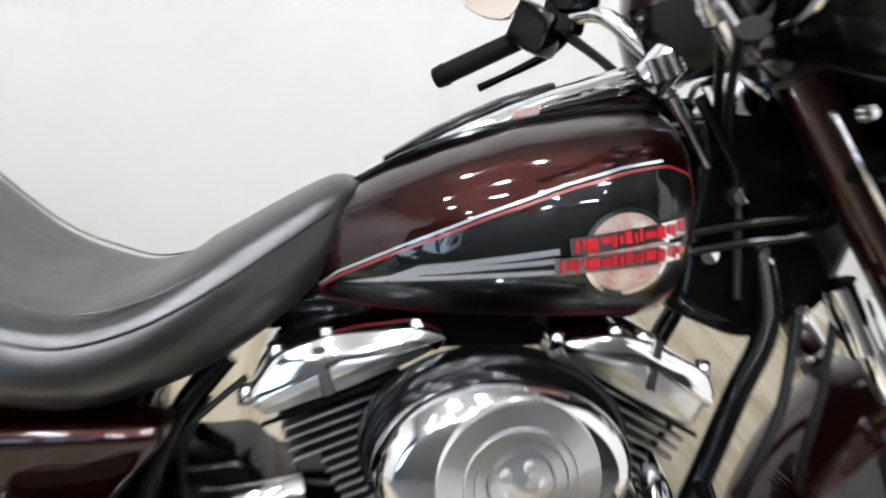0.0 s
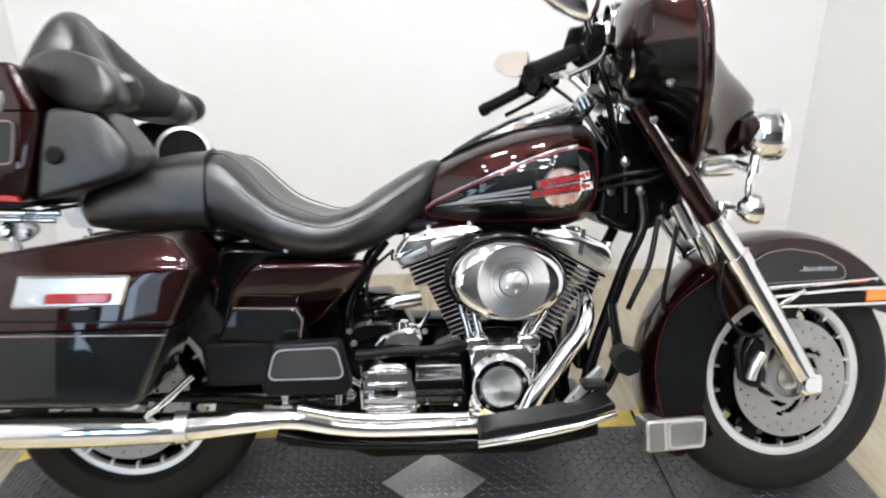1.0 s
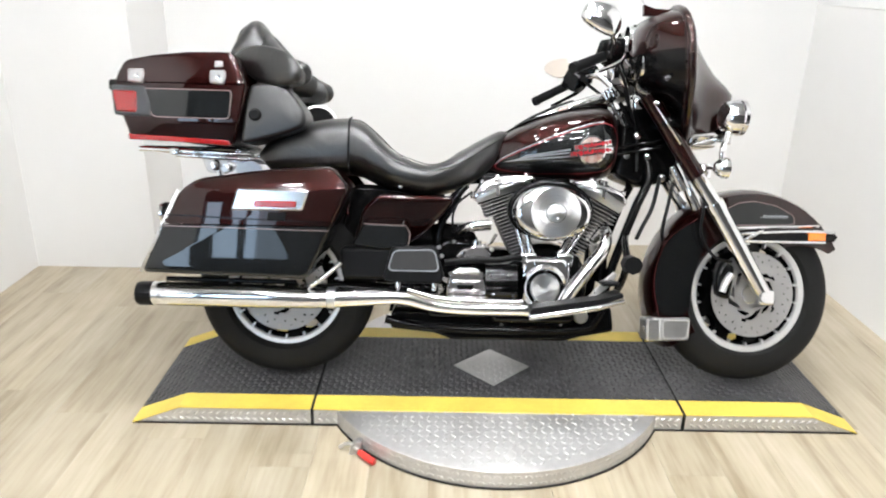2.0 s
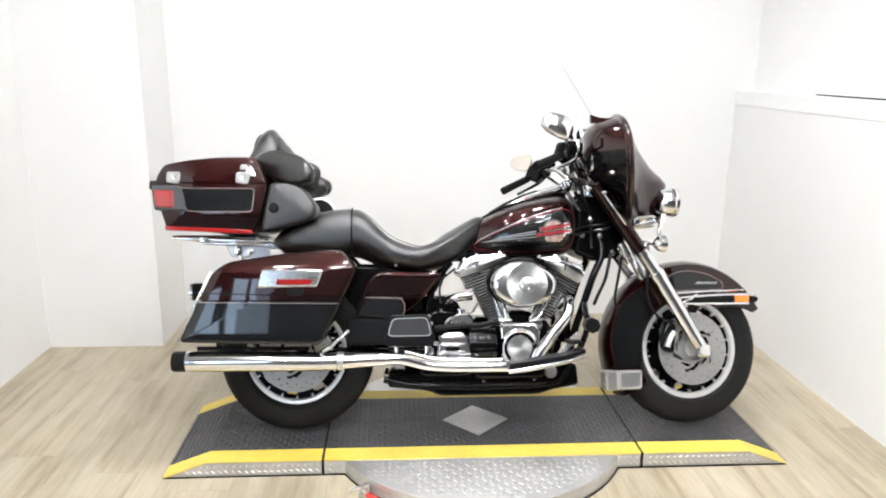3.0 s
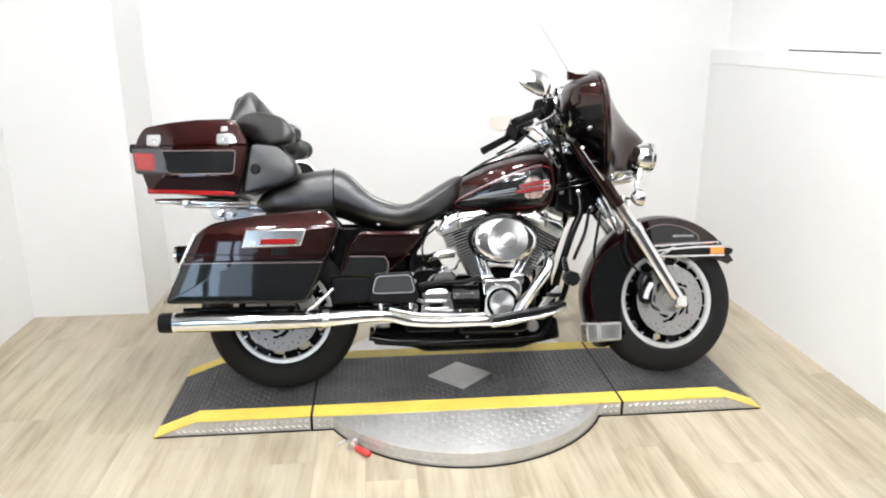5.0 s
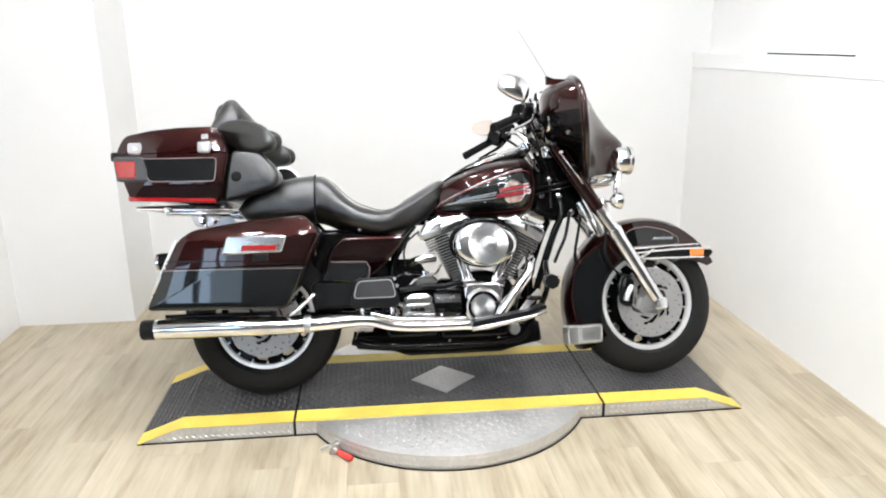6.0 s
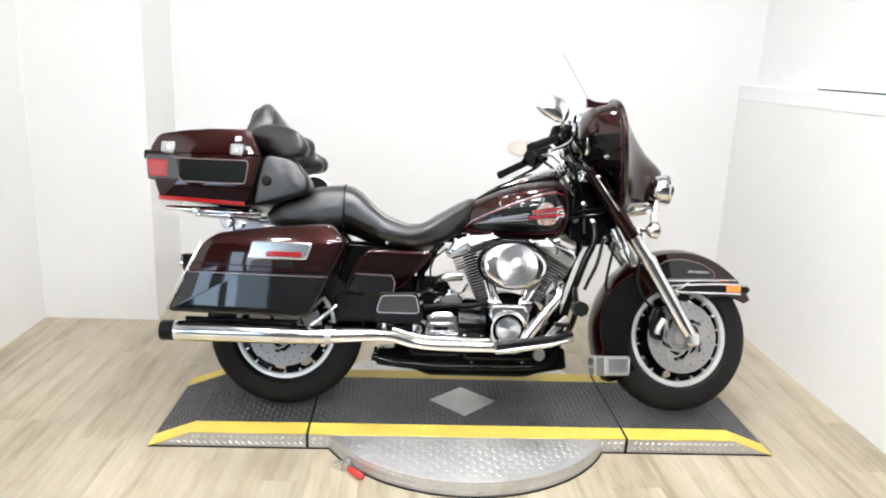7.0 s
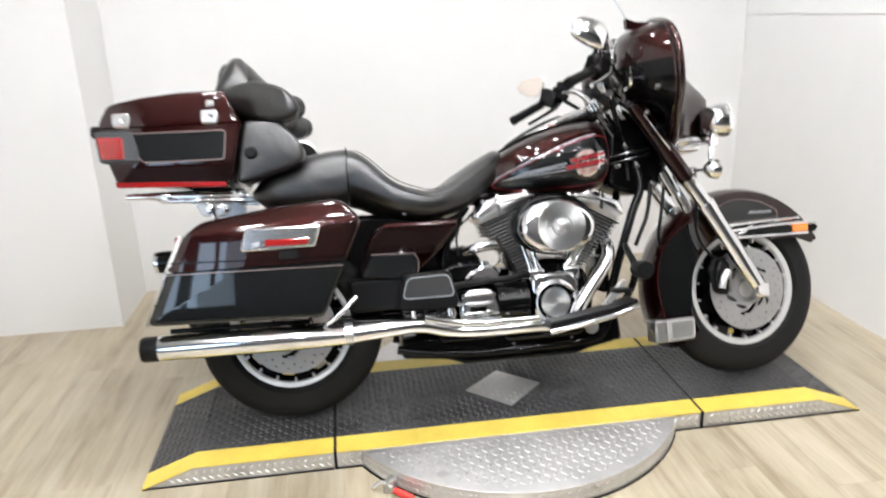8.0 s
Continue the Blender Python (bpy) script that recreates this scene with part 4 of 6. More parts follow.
for s in (-1, 1):
    part("swingarm", tube([(-0.22, s * 0.13, 0.29), (-0.5, s * 0.12, 0.305), (XRW, s * 0.11, ZA)], 0.024, 14, 3), BLACKP, bike, "black swingarm")
    part("frame_rail", tube([(0.50, s * 0.06, 0.82), (0.512, s * 0.10, 0.70), (0.47, s * 0.11, 0.598), (0.412, s * 0.11, 0.437), (0.38, s * 0.11, 0.335), (0.35, s * 0.12, 0.215), (0.25, s * 0.12, 0.17), (-0.2, s * 0.12, 0.17), (-0.38, s * 0.12, 0.2)], 0.015, 14, 6), BLACKP, bike, "black frame tube")
    part("engine_guard", tube([(0.436, s * 0.115, 0.50), (0.418, s * 0.19, 0.475), (0.404, s * 0.27, 0.44), (0.396, s * 0.295, 0.405), (0.38, s * 0.25, 0.33), (0.355, s * 0.12, 0.25)], 0.0115, 14, 6), BLACKP, bike, "black engine guard bar")
    part("highway_peg", tube([(0.40, s * 0.305, 0.425), (0.40, s * 0.325, 0.425), (0.398, s * 0.375, 0.425)], [0.026, 0.029, 0.029], 8, 0), PLASTIC, bike, "black rubber highway peg")
    part("rear_signal", lathe([(0, -0.03), (0.015, -0.028), (0.03, -0.012), (0.033, 0.0), (0.033, 0.02), (0, 0.02)], pose(-1.09, s * 0.2, 0.555, 0, 0, 90), 24, closed=False), CHROME, bike, "chrome rear turn signal")
    part("signal_back", tube([(-1.10, s * 0.2, 0.555), (-1.055, s * 0.2, 0.555)], 0.034, 20, 0), BLACKP, bike)
part("stop_light", box(-1.065, -1.03, -0.15, 0.0, 0.57, 0.63, bevel=0.01), RED_LENS, bike, "red rear lens")
part("tail_bracket", box(-1.06, -0.9, -0.17, 0.17, 0.5, 0.58, bevel=0.01), BLACKP, bike)
part("oil_pan", slab([(-0.364, 0.165), (-0.362, 0.225), (0.40, 0.25), (0.41, 0.165), (0.30, 0.145), (0.24, 0.128), (-0.15, 0.128), (-0.21, 0.150)], -0.11, 0.11, 0.015, 0.012), BLACKP, bike, "black lower frame and oil pan")
for xx, zz in ((-0.30, 0.19), (-0.19, 0.175), (-0.08, 0.17), (0.02, 0.185), (0.17, 0.17), (0.225, 0.19), (0.33, 0.2)):
    part("bolt", lathe([(0, -0.006), (0.006, -0.006), (0.007, 0.0), (0, 0.0)], Matrix.Translation((xx, -0.112, zz)), 8, closed=False), CHROME, bike)
part("pan_bars", slab([(0.06, 0.150), (0.06, 0.156), (0.12, 0.156), (0.12, 0.150)], -0.114, -0.108), BRUSHED, bike)
part("jiffy_bracket", lathe([(0, -0.012), (0.02, -0.012), (0.024, 0), (0, 0)], pose(0.285, -0.16, 0.225), 20, closed=False), BRUSHED, bike)

# ---- engine ----
eng = part("crankcase", slab([(-0.02, 0.19), (-0.012, 0.385), (0.05, 0.40), (0.085, 0.44), (0.12, 0.47), (0.20, 0.47), (0.29, 0.42), (0.31, 0.30), (0.27, 0.19)], -0.13, 0.13, 0.03, 0.02), BLACKP, bike, "black engine crankcase")
for xx, zz in ((0.435, 0.772), (0.508, 0.770), (0.56, 0.70), (0.47, 0.84)):
    part("frame_bolt", lathe([(0, -0.012), (0.011, -0.010), (0.014, 0.0), (0, 0.0)], Matrix.Translation((xx, -0.086, zz)), 16, closed=False), CHROME, bike, "bright frame bolt")
for dz in (0.0, 0.022):
    part("loom", tube([(0.40, -0.10, 0.775 + dz), (0.47, -0.115, 0.79 + dz), (0.53, -0.125, 0.80 + dz), (0.58, -0.13, 0.83 + dz)], 0.006, 8, 5), BLACKP, bike, "black wiring loom")
part("gearbox", slab([(-0.24, 0.20), (-0.25, 0.40), (-0.19, 0.48), (-0.09, 0.48), (-0.05, 0.435), (-0.02, 0.39), (-0.02, 0.20)], -0.12, 0.14, 0.03, 0.02), BLACKP, bike, "black gearbox housing")
for k, (xx, zz) in enumerate(((-0.20, 0.45), (-0.15, 0.47), (-0.02, 0.445), (-0.225, 0.39), (-0.19, 0.42), (-0.01, 0.40), (-0.235, 0.30), (-0.21, 0.25))):
    part("bolt", lathe([(0, -0.008), (0.006, -0.008), (0.008, 0.0), (0, 0.0)], Matrix.Translation((xx, -0.121, zz)), 8, closed=False), CHROME if k % 2 else BRUSHED, bike)
FIN = material("fin_metal", (0.008, 0.008, 0.008), 0.35, spec=0.3)


def cylinder(name, x0, z0, x1, z1):
    """A finned barrel from its foot to its head, with bright fin edges."""
    d = Vector((x1 - x0, 0, z1 - z0))
    L = d.length
    ang = math.degrees(math.atan2(d.x, d.z))
    base = pose(x0, 0, z0, 0, ang, 0)
    cyl = part(name, tube([base @ Vector((0, -0.02, 0)), base @ Vector((0, -0.02, L))], 0.03, 24, 0), BLACKP, eng, "black finned cylinder barrel")
    n = 17
    for i in range(n):
        h = L * (i + 0.5) / n
        w = 0.068 if i > n - 6 else 0.028 + 0.02 * (i / n)
        dp = 0.125
        part("fin", box(-w, w, -dp, 0.085, h - 0.0022, h + 0.0022, bevel=0.0), FIN, cyl, "", 30, base)
        part("fin_edge", box(-w, w, -dp - 0.0015, -dp, h - 0.0011, h + 0.0011), BRUSHED, cyl, "", 30, base)
    return cyl


cylinder("rear_cylinder", 0.075, 0.435, 0.006, 0.628)
cylinder("front_cylinder", 0.258, 0.43, 0.356, 0.618)


def rocker(name, poly, strap):
    """A chrome rocker cover with its strap and bolts."""
    body = part(name, slab(poly, -0.128, 0.08, 0.016, 0.0095, 3, 0.013), BRUSHED, eng, "chrome rocker cover")
    part("rocker_strap", slab(strap, -0.142, 0.07, 0.002, 0.002), CHROME, body)
    c = sum((Vector(p) for p in poly), Vector((0, 0))) / len(poly)
    cap = [Vector(poly[k]) for k in (1, 2, 3, 4, 5)]
    low = [q + Vector((0.10 * (c.x - q.x), -0.019)) for q in cap[::-1]]
    part("rocker_top", slab([(q.x, q.y + 0.003) for q in cap + low], -0.138, 0.07, 0.012, 0.0072, 3, 0.007), CHROME, body, "polished upper rocker box")
    part("rocker_seam", stripe([poly[0], poly[-1], poly[-2]], 0.005, flat(-0.1385), 0.001, 0, False), BLACKP, body)
    for k in (1, 2, 3, 4):
        x, z = poly[k]
        part("bolt", tube([(x, -0.122, z - 0.01), (x, -0.122, z + 0.010)], 0.009, 8, 0), CHROME, body)
    return body


rocker("rear_rocker", [(-0.072, 0.600), (-0.088, 0.628), (-0.058, 0.672), (-0.006, 0.690), (0.09, 0.698), (0.124, 0.688), (0.105, 0.668), (0.03, 0.635)], [(-0.008, 0.628), (-0.02, 0.682), (-0.008, 0.686), (0.004, 0.632)])
rocker("front_rocker", [(0.262, 0.656), (0.246, 0.680), (0.313, 0.687), (0.345, 0.679), (0.421, 0.642), (0.434, 0.613), (0.411, 0.570), (0.335, 0.612)], [(0.345, 0.628), (0.352, 0.686), (0.364, 0.683), (0.357, 0.622)])
air = part("air_cleaner", slab([(0.168 + 0.131 * math.cos(a) - 0.004 * math.sin(a), 0.577 + 0.091 * math.sin(a)) for a in [2 * math.pi * i / 56 for i in range(56)]], -0.245, -0.17, 0, 0.03, 6, 0.006), CHROME, eng, "oval chrome air cleaner cover", 60)
part("backing_plate", slab([(0.168 + 0.142 * math.cos(a), 0.584 + 0.102 * math.sin(a)) for a in [2 * math.pi * i / 56 for i in range(56)]], -0.19, -0.15, 0, 0.01), BLACKP, air, "black backing plate", 60)
AC = Matrix.Translation((0.176, -0.250, 0.579))
for k, (r0, r1, yy) in enumerate(((0.056, 0.079, -0.003), (0.046, 0.0545, -0.006), (0.034, 0.0445, -0.005))):
    part("insert_ring", lathe([(r0, yy), (r1, yy), (r1 + 0.002, 0.004), (r0 - 0.002, 0.004)], Matrix.Identity(4), 72), TURNED, air, "turned aluminium insert ring", 30, AC)
part("insert_centre", lathe([(0, -0.012), (0.012, -0.012), (0.022, -0.008), (0.03, -0.008), (0.032, 0.004), (0, 0.004)], AC, 40, closed=False), TURNED, air, "turned centre medallion")
for k in range(5):
    part("medallion_petal", lathe([(0, -0.014), (0.005, -0.013), (0.006, -0.008), (0, -0.008)], AC @ Matrix.Rotation(2 * math.pi * k / 5, 4, "Y") @ Matrix.Translation((0.02, 0, 0)), 10, closed=False), BRUSHED, air)
cam_x, cam_z = 0.155, 0.325
camc = part("cam_cover", slab([(0.078, 0.25), (0.074, 0.39), (0.09, 0.425), (0.22, 0.425), (0.245, 0.39), (0.24, 0.32), (0.228, 0.25)], -0.185, -0.11, 0.02, 0.015), CHROME, eng, "chrome cam cover")
part("cam_ring", lathe([(0.062, 0.004), (0.063, -0.008), (0.069, -0.013), (0.076, -0.008), (0.079, 0.004)], Matrix.Translation((cam_x, -0.188, cam_z)), 48), CHROME, camc, "rounded chrome rim")
part("timer_ring", lathe([(0.05, -0.006), (0.062, -0.006), (0.062, 0.004), (0.05, 0.004)], Matrix.Translation((cam_x, -0.188, cam_z)), 40), BLACKP, camc)
part("timer_cover", lathe([(0, -0.014), (0.012, -0.0142), (0.045, -0.014), (0.0495, -0.008), (0.05, 0.002), (0, 0.002)], Matrix.Identity(4), 48, closed=False), TURNED, camc, "round brushed timer cover", 20, Matrix.Translation((cam_x, -0.188, cam_z)))
for k in range(5):
    a = 2 * math.pi * k / 5 + 0.3
    part("bolt", lathe([(0, -0.004), (0.005, -0.004), (0.006, 0.0), (0, 0.0)], Matrix.Translation((cam_x + 0.056 * math.cos(a), -0.194, cam_z + 0.056 * math.sin(a))), 10, closed=False), CHROME, camc)
for i, (x0, z0, x1, z1) in enumerate(((0.088, 0.43, 0.055, 0.55), (0.112, 0.43, 0.082, 0.56), (0.205, 0.43, 0.255, 0.53), (0.225, 0.425, 0.285, 0.52))):
    part("pushrod_tube", tube([(x0, -0.155, z0), (x1, -0.14, z1)], 0.0095, 12, 0), CHROME, eng, "chrome pushrod tube")
    part("pushrod_collar", tube([(x0, -0.155, z0 - 0.012), (x0 + (x1 - x0) * 0.15, -0.153, z0 + (z1 - z0) * 0.15)], 0.014, 12, 0), CHROME, eng)
for xx in (0.10, 0.222):
    part("lifter_block", box(xx - 0.028, xx + 0.028, -0.178, -0.11, 0.405, 0.44, bevel=0.008, seg=2), CHROME, eng, "chrome lifter block")
for (xx, zz) in ((0.085, 0.41), (0.125, 0.408), (0.198, 0.408), (0.238, 0.405), (0.085, 0.27), (0.085, 0.33), (0.235, 0.27), (0.13, 0.255), (0.19, 0.255)):
    part("bolt", lathe([(0, -0.007), (0.006, -0.007), (0.0075, 0.0), (0, 0.0)], Matrix.Translation((xx, -0.186, zz)), 10, closed=False), CHROME, eng)
gb = part("gearbox_cover", slab([(-0.172, 0.272), (-0.172, 0.36), (-0.14, 0.392), (-0.07, 0.392), (-0.045, 0.36), (-0.03, 0.29), (-0.06, 0.272)], -0.215, -0.13, 0.015, 0.014), CHROME, eng, "chrome gearbox side cover")
for zz in (0.375, 0.345, 0.315, 0.29):
    part("cover_rib", box(-0.155, -0.062, -0.221, -0.20, zz - 0.006, zz + 0.006, bevel=0.005), CHROME, gb)
part("cover_slot", box(-0.14, -0.085, -0.223, -0.215, 0.318, 0.336, bevel=0.003), BLACKP, gb, "black slot")
for (xx, zz) in ((-0.16, 0.285), (-0.16, 0.372), (-0.06, 0.372), (-0.05, 0.285)):
    part("bolt", lathe([(0, -0.009), (0.007, -0.009), (0.009, 0.0), (0, 0.0)], Matrix.Translation((xx, -0.216, zz)), 10, closed=False), CHROME, gb)
part("bracket_cap", lathe([(0, -0.014), (0.018, -0.012), (0.024, -0.004), (0.024, 0.02), (0, 0.02)], pose(-0.205, -0.20, 0.318), 20, closed=False), CHROME, eng, "round chrome bracket cap")
part("bracket_arm", tube([(-0.24, -0.2, 0.345), (-0.2, -0.205, 0.36), (-0.165, -0.2, 0.34)], 0.008, 10, 4), CHROME, eng)
part("starter", tube([(-0.045, -0.17, 0.34), (0.06, -0.17, 0.34)], [0.062, 0.062], 22, 0), BLACKP, eng, "black starter motor")
for (xx, zz) in ((-0.03, 0.37), (0.03, 0.372), (0.045, 0.30), (-0.02, 0.305)):
    part("bolt", lathe([(0, -0.004), (0.005, -0.004), (0.006, 0.0), (0, 0.0)], Matrix.Translation((xx, -0.226, zz)), 10, closed=False), CHROME, eng)
part("oil_filler", slab([(-0.125, 0.425), (-0.115, 0.448), (-0.085, 0.462), (-0.045, 0.462), (-0.025, 0.44), (-0.03, 0.42)], -0.18, -0.10, 0.01, 0.012), CHROME, eng, "chrome oil filler spout")
part("clutch_rim", tube([(-0.135, -0.155, 0.422), (-0.115, -0.156, 0.442), (-0.085, -0.157, 0.45), (-0.055, -0.156, 0.442), (-0.035, -0.155, 0.422)], 0.0065, 10, 5), CHROME, eng, "chrome clutch cover rim")
part("oil_cap", tube([(-0.075, -0.15, 0.45), (-0.075, -0.15, 0.478)], 0.018, 16, 0), CHROME, eng)
part("oil_hose", tube([(-0.18, -0.18, 0.405), (-0.08, -0.19, 0.415), (0.0, -0.185, 0.415), (0.05, -0.18, 0.425), (0.075, -0.175, 0.42)], 0.011, 10, 6), PLASTIC, eng, "black oil hose")
part("linkage", tube([(-0.06, -0.15, 0.46), (-0.03, -0.17, 0.47), (-0.01, -0.16, 0.50)], 0.006, 8, 5), CHROME, eng)
for x0, z0, x1, z1 in ((-0.13, 0.62, -0.15, 0.50), (-0.09, 0.64, -0.17, 0.55), (0.40, 0.57, 0.31, 0.47)):
    part("wire", tube([(x0, -0.1, z0), ((x0 + x1) / 2 - 0.015, -0.12, (z0 + z1) / 2), (x1, -0.11, z1)], 0.004, 8, 6), PLASTIC, eng)
part("horn_cover", slab([(0.115, 0.655), (0.10, 0.70), (0.26, 0.70), (0.25, 0.655)], -0.06, 0.02, 0.01, 0.008), BLACKP, eng)

# ---- footboards ----
fb = part("floorboard", slab([(0.085, 0.262), (0.09, 0.285), (0.30, 0.316), (0.372, 0.338), (0.376, 0.322), (0.30, 0.298)], -0.365, -0.275, 0.006, 0.003), PLASTIC, bike, "black rubber rider floorboard")
part("board_edge", tube([(0.083, -0.366, 0.257), (0.2, -0.368, 0.274), (0.30, -0.366, 0.292), (0.378, -0.36, 0.312)], [0.008, 0.009, 0.008, 0.006], 10, 5), CHROME, fb, "chrome floorboard edge")
part("board_edge_far", slab([(0.085, 0.255), (0.087, 0.268), (0.30, 0.298), (0.30, 0.285)], 0.24, 0.365, 0.004, 0.003), PLASTIC, bike, "black rubber rider floorboard")
PAD = material("pad_rubber", (0.02, 0.02, 0.021), 0.6, noise_scale=20, noise_mix=0.3, bump=0.3, bump_scale=300)
pf = part("passenger_footboard", slab([(-0.378, 0.362), (-0.352, 0.462), (-0.208, 0.466), (-0.182, 0.365), (-0.20, 0.345), (-0.365, 0.348)], -0.29, -0.25, 0.012, 0.01), PLASTIC, bike, "black folded-up passenger footboard")
part("rubber_pad", slab([(-0.362, 0.388), (-0.344, 0.452), (-0.214, 0.456), (-0.198, 0.388)], -0.297, -0.285, 0.012, 0.004), PAD, pf, "dark grey rubber pad")
part("pad_border", stripe([(-0.362, 0.388), (-0.344, 0.452), (-0.214, 0.456), (-0.198, 0.388)], 0.0045, flat(-0.298), 0.001, 0.02), SILVER, pf, "bright border line")
for xx in (-0.33, -0.29, -0.25, -0.215):
    part("hinge_lug", tube([(xx, -0.27, 0.352), (xx, -0.27, 0.322)], 0.009, 10, 0), CHROME if xx in (-0.33, -0.215) else BLACKP, pf)
part("footboard_bracket", box(-0.36, -0.2, -0.27, -0.16, 0.318, 0.336, bevel=0.006), BLACKP, bike, "black footboard bracket")
part("brake_pedal", slab([(0.262, 0.288), (0.275, 0.285), (0.345, 0.345), (0.372, 0.384), (0.362, 0.394), (0.325, 0.36)], -0.285, -0.272, 0.004, 0.002), BRUSHED, bike, "bright metal brake pedal arm")
part("brake_pad", box(0.315, 0.37, -0.33, -0.275, 0.352, 0.368, bevel=0.007, seg=3), PLASTIC, bike, "black brake pedal pad")

# ---- fork, fender ----
for s in (-1, 1):
    y = WY + s * 0.118
    leg = part("fork_leg", tube([(0.92, y, 0.295), (0.875, y, 0.368), (0.83, y, 0.445), (0.745, y, 0.586), (0.735, y, 0.602), (0.655, y, 0.716)], [0.024, 0.029, 0.03, 0.03, 0.0265, 0.0265], 22, 3), CHROME, bike, "chrome fork slider", 40, STEER)
    part("upper_cover", tube([(0.667, y, 0.699), (0.492, y, 0.965)], [0.029, 0.029], 22, 0), MAROON if s < 0 else BLACKP, leg, "dark maroon upper fork cover")
    part("fork_collar", tube([(0.745, y, 0.586), (0.728, y, 0.613)], 0.033, 22, 0), CHROME, leg)
    part("clamp_block", box(0.676, 0.712, y - 0.016, y + 0.016, 0.690, 0.742, bevel=0.010, seg=2), CHROME, leg, "chrome lamp bracket block")
    part("clamp_bolt", lathe([(0, -0.006), (0.007, -0.005), (0.008, 0.0), (0, 0.0)], Matrix.Translation((0.694, y - 0.016, 0.728)), 12, closed=False), SATIN, leg)
    part("axle_clamp", box(0.89, 0.945, y - 0.022, y + 0.022, 0.27, 0.325, bevel=0.012, seg=3), CHROME, leg)
    part("fork_reflector", tube([(0.595, y - 0.030, 0.80), (0.51, y - 0.030, 0.925)], 0.004, 8, 0), CHROME, leg)
part("triple_clamp", box(0.52, 0.60, WY - 0.15, WY + 0.15, 0.86, 0.90, bevel=0.012), BLACKP, bike, "black fork clamp")
part("steering_head", slab([(0.40, 0.70), (0.42, 0.93), (0.56, 0.95), (0.64, 0.80), (0.60, 0.70), (0.5, 0.66)], -0.085, 0.085, 0.03, 0.02), BLACKP, bike, "black steering head and wiring cover")


def fender_ring(a, r, w, drop):
    sec = []
    for k in range(17):
        t = -1 + 2 * k / 16
        side = max(0, abs(t) - 0.62) / 0.38
        yy = w * (abs(t) / 0.62 if abs(t) < 0.62 else 1.0)
        rr = r * (1 - 0.045 * (min(abs(t), 0.62) / 0.62) ** 2.6) - drop * side
        sec.append((rr, WY + math.copysign(yy, t) * (1.0 + 0.03 * side)))
    return sec


def make_fender():
    """A deep front fender: round crown with skirts that hang down both sides of the tyre."""
    rings = []
    n = 44
    for i in range(n + 1):
        f = i / n
        a = radians(28 + f * (212 - 28))
        r = 0.352 + 0.012 * math.sin(math.pi * f)
        if f < 0.16:
            drop = 0.035 + 0.15 * (f / 0.16)
        else:
            drop = 0.155 if f < 0.6 else 0.155 - 0.035 * (f - 0.6) / 0.4
        w = 0.082
        rings.append([Vector((XFW + rr * math.cos(a), yy, ZA + rr * math.sin(a))) for rr, yy in fender_ring(a, r, w, drop * 0.8)])
    outer = rings
    inner = [[Vector((p.x - (p.x - XFW) * 0.012, WY + (p.y - WY) * 0.96, p.z - (p.z - ZA) * 0.012)) for p in r] for r in rings]
    bm = bmesh.new()
    loops = [o + i[::-1] for o, i in zip(outer, inner)]
    skin(bm, loops)
    return bm


ff = part("front_fender", make_fender(), MAROON, bike, "deep maroon front fender with charcoal side panel", 50, STEER)
FS = flat(WY - 0.0862)
FP = [(0.785, 0.538), (0.775, 0.585), (0.83, 0.615), (0.89, 0.622), (0.97, 0.607), (1.03, 0.575), (1.035, 0.55), (1.02, 0.543)]
part("fender_panel", decal(FP, FS, 0.001, 0.015), CHARCOAL, ff, "charcoal fender panel")
part("pinstripe", stripe(FP, 0.003, FS, 0.002, 0.015), GREYPIN, ff, "thin pinstripe")
FR = [(0.558, 0.43), (0.60, 0.50), (0.69, 0.56), (0.735, 0.50), (0.70, 0.43), (0.674, 0.35), (0.667, 0.23), (0.562, 0.23), (0.543, 0.33)]
part("fender_panel", decal(FR, FS, 0.001, 0.05), CHARCOAL, ff, "charcoal rear fender panel")
part("pinstripe", stripe([(p.x, p.y) for p in catmull([Vector(FR[k]) for k in (7, 8, 0, 1, 2)], 8)], 0.0016, FS, 0.002, 0, False, 2), DARKPIN, ff, "thin red pinstripe")
for i in range(11):
    x = 0.922 + i * 0.0082
    tall = 0.010 if i in (0, 5) else 0.0055 + 0.001 * (i % 2)
    part("script_bar", stripe([(x, 0.572), (x + 0.0058, 0.5715)], tall, FS, 0.002, 0, False, 1), SILVER, ff)
part("script_bar", stripe([(0.912, 0.5675), (1.008, 0.566)], 0.0016, FS, 0.002, 0, False, 2), SILVER, ff)
part("fender_tip", slab([(0.517, 0.145), (0.515, 0.222), (0.668, 0.225), (0.665, 0.148)], WY - 0.102, WY - 0.035, 0.012, 0.006), GUARD, ff, "grey metal fender tip guard with bright border")
part("tip_border", stripe([(0.572, 0.155), (0.570, 0.216), (0.660, 0.218), (0.657, 0.157)], 0.006, flat(WY - 0.102), 0.002, 0.012), RIMLIP, ff, "bright border line")
part("tip_edge", stripe([(0.562, 0.15), (0.560, 0.22)], 0.008, flat(WY - 0.102), 0.003, 0, False), RIMLIP, ff)
part("fender_trim", tube([(0.80, WY - 0.098, 0.529), (0.95, WY - 0.098, 0.534), (1.12, WY - 0.082, 0.540), (1.165, WY - 0.03, 0.542), (1.17, WY, 0.542)], 0.0055, 8, 4), CHROME, ff, "chrome fender trim rail")
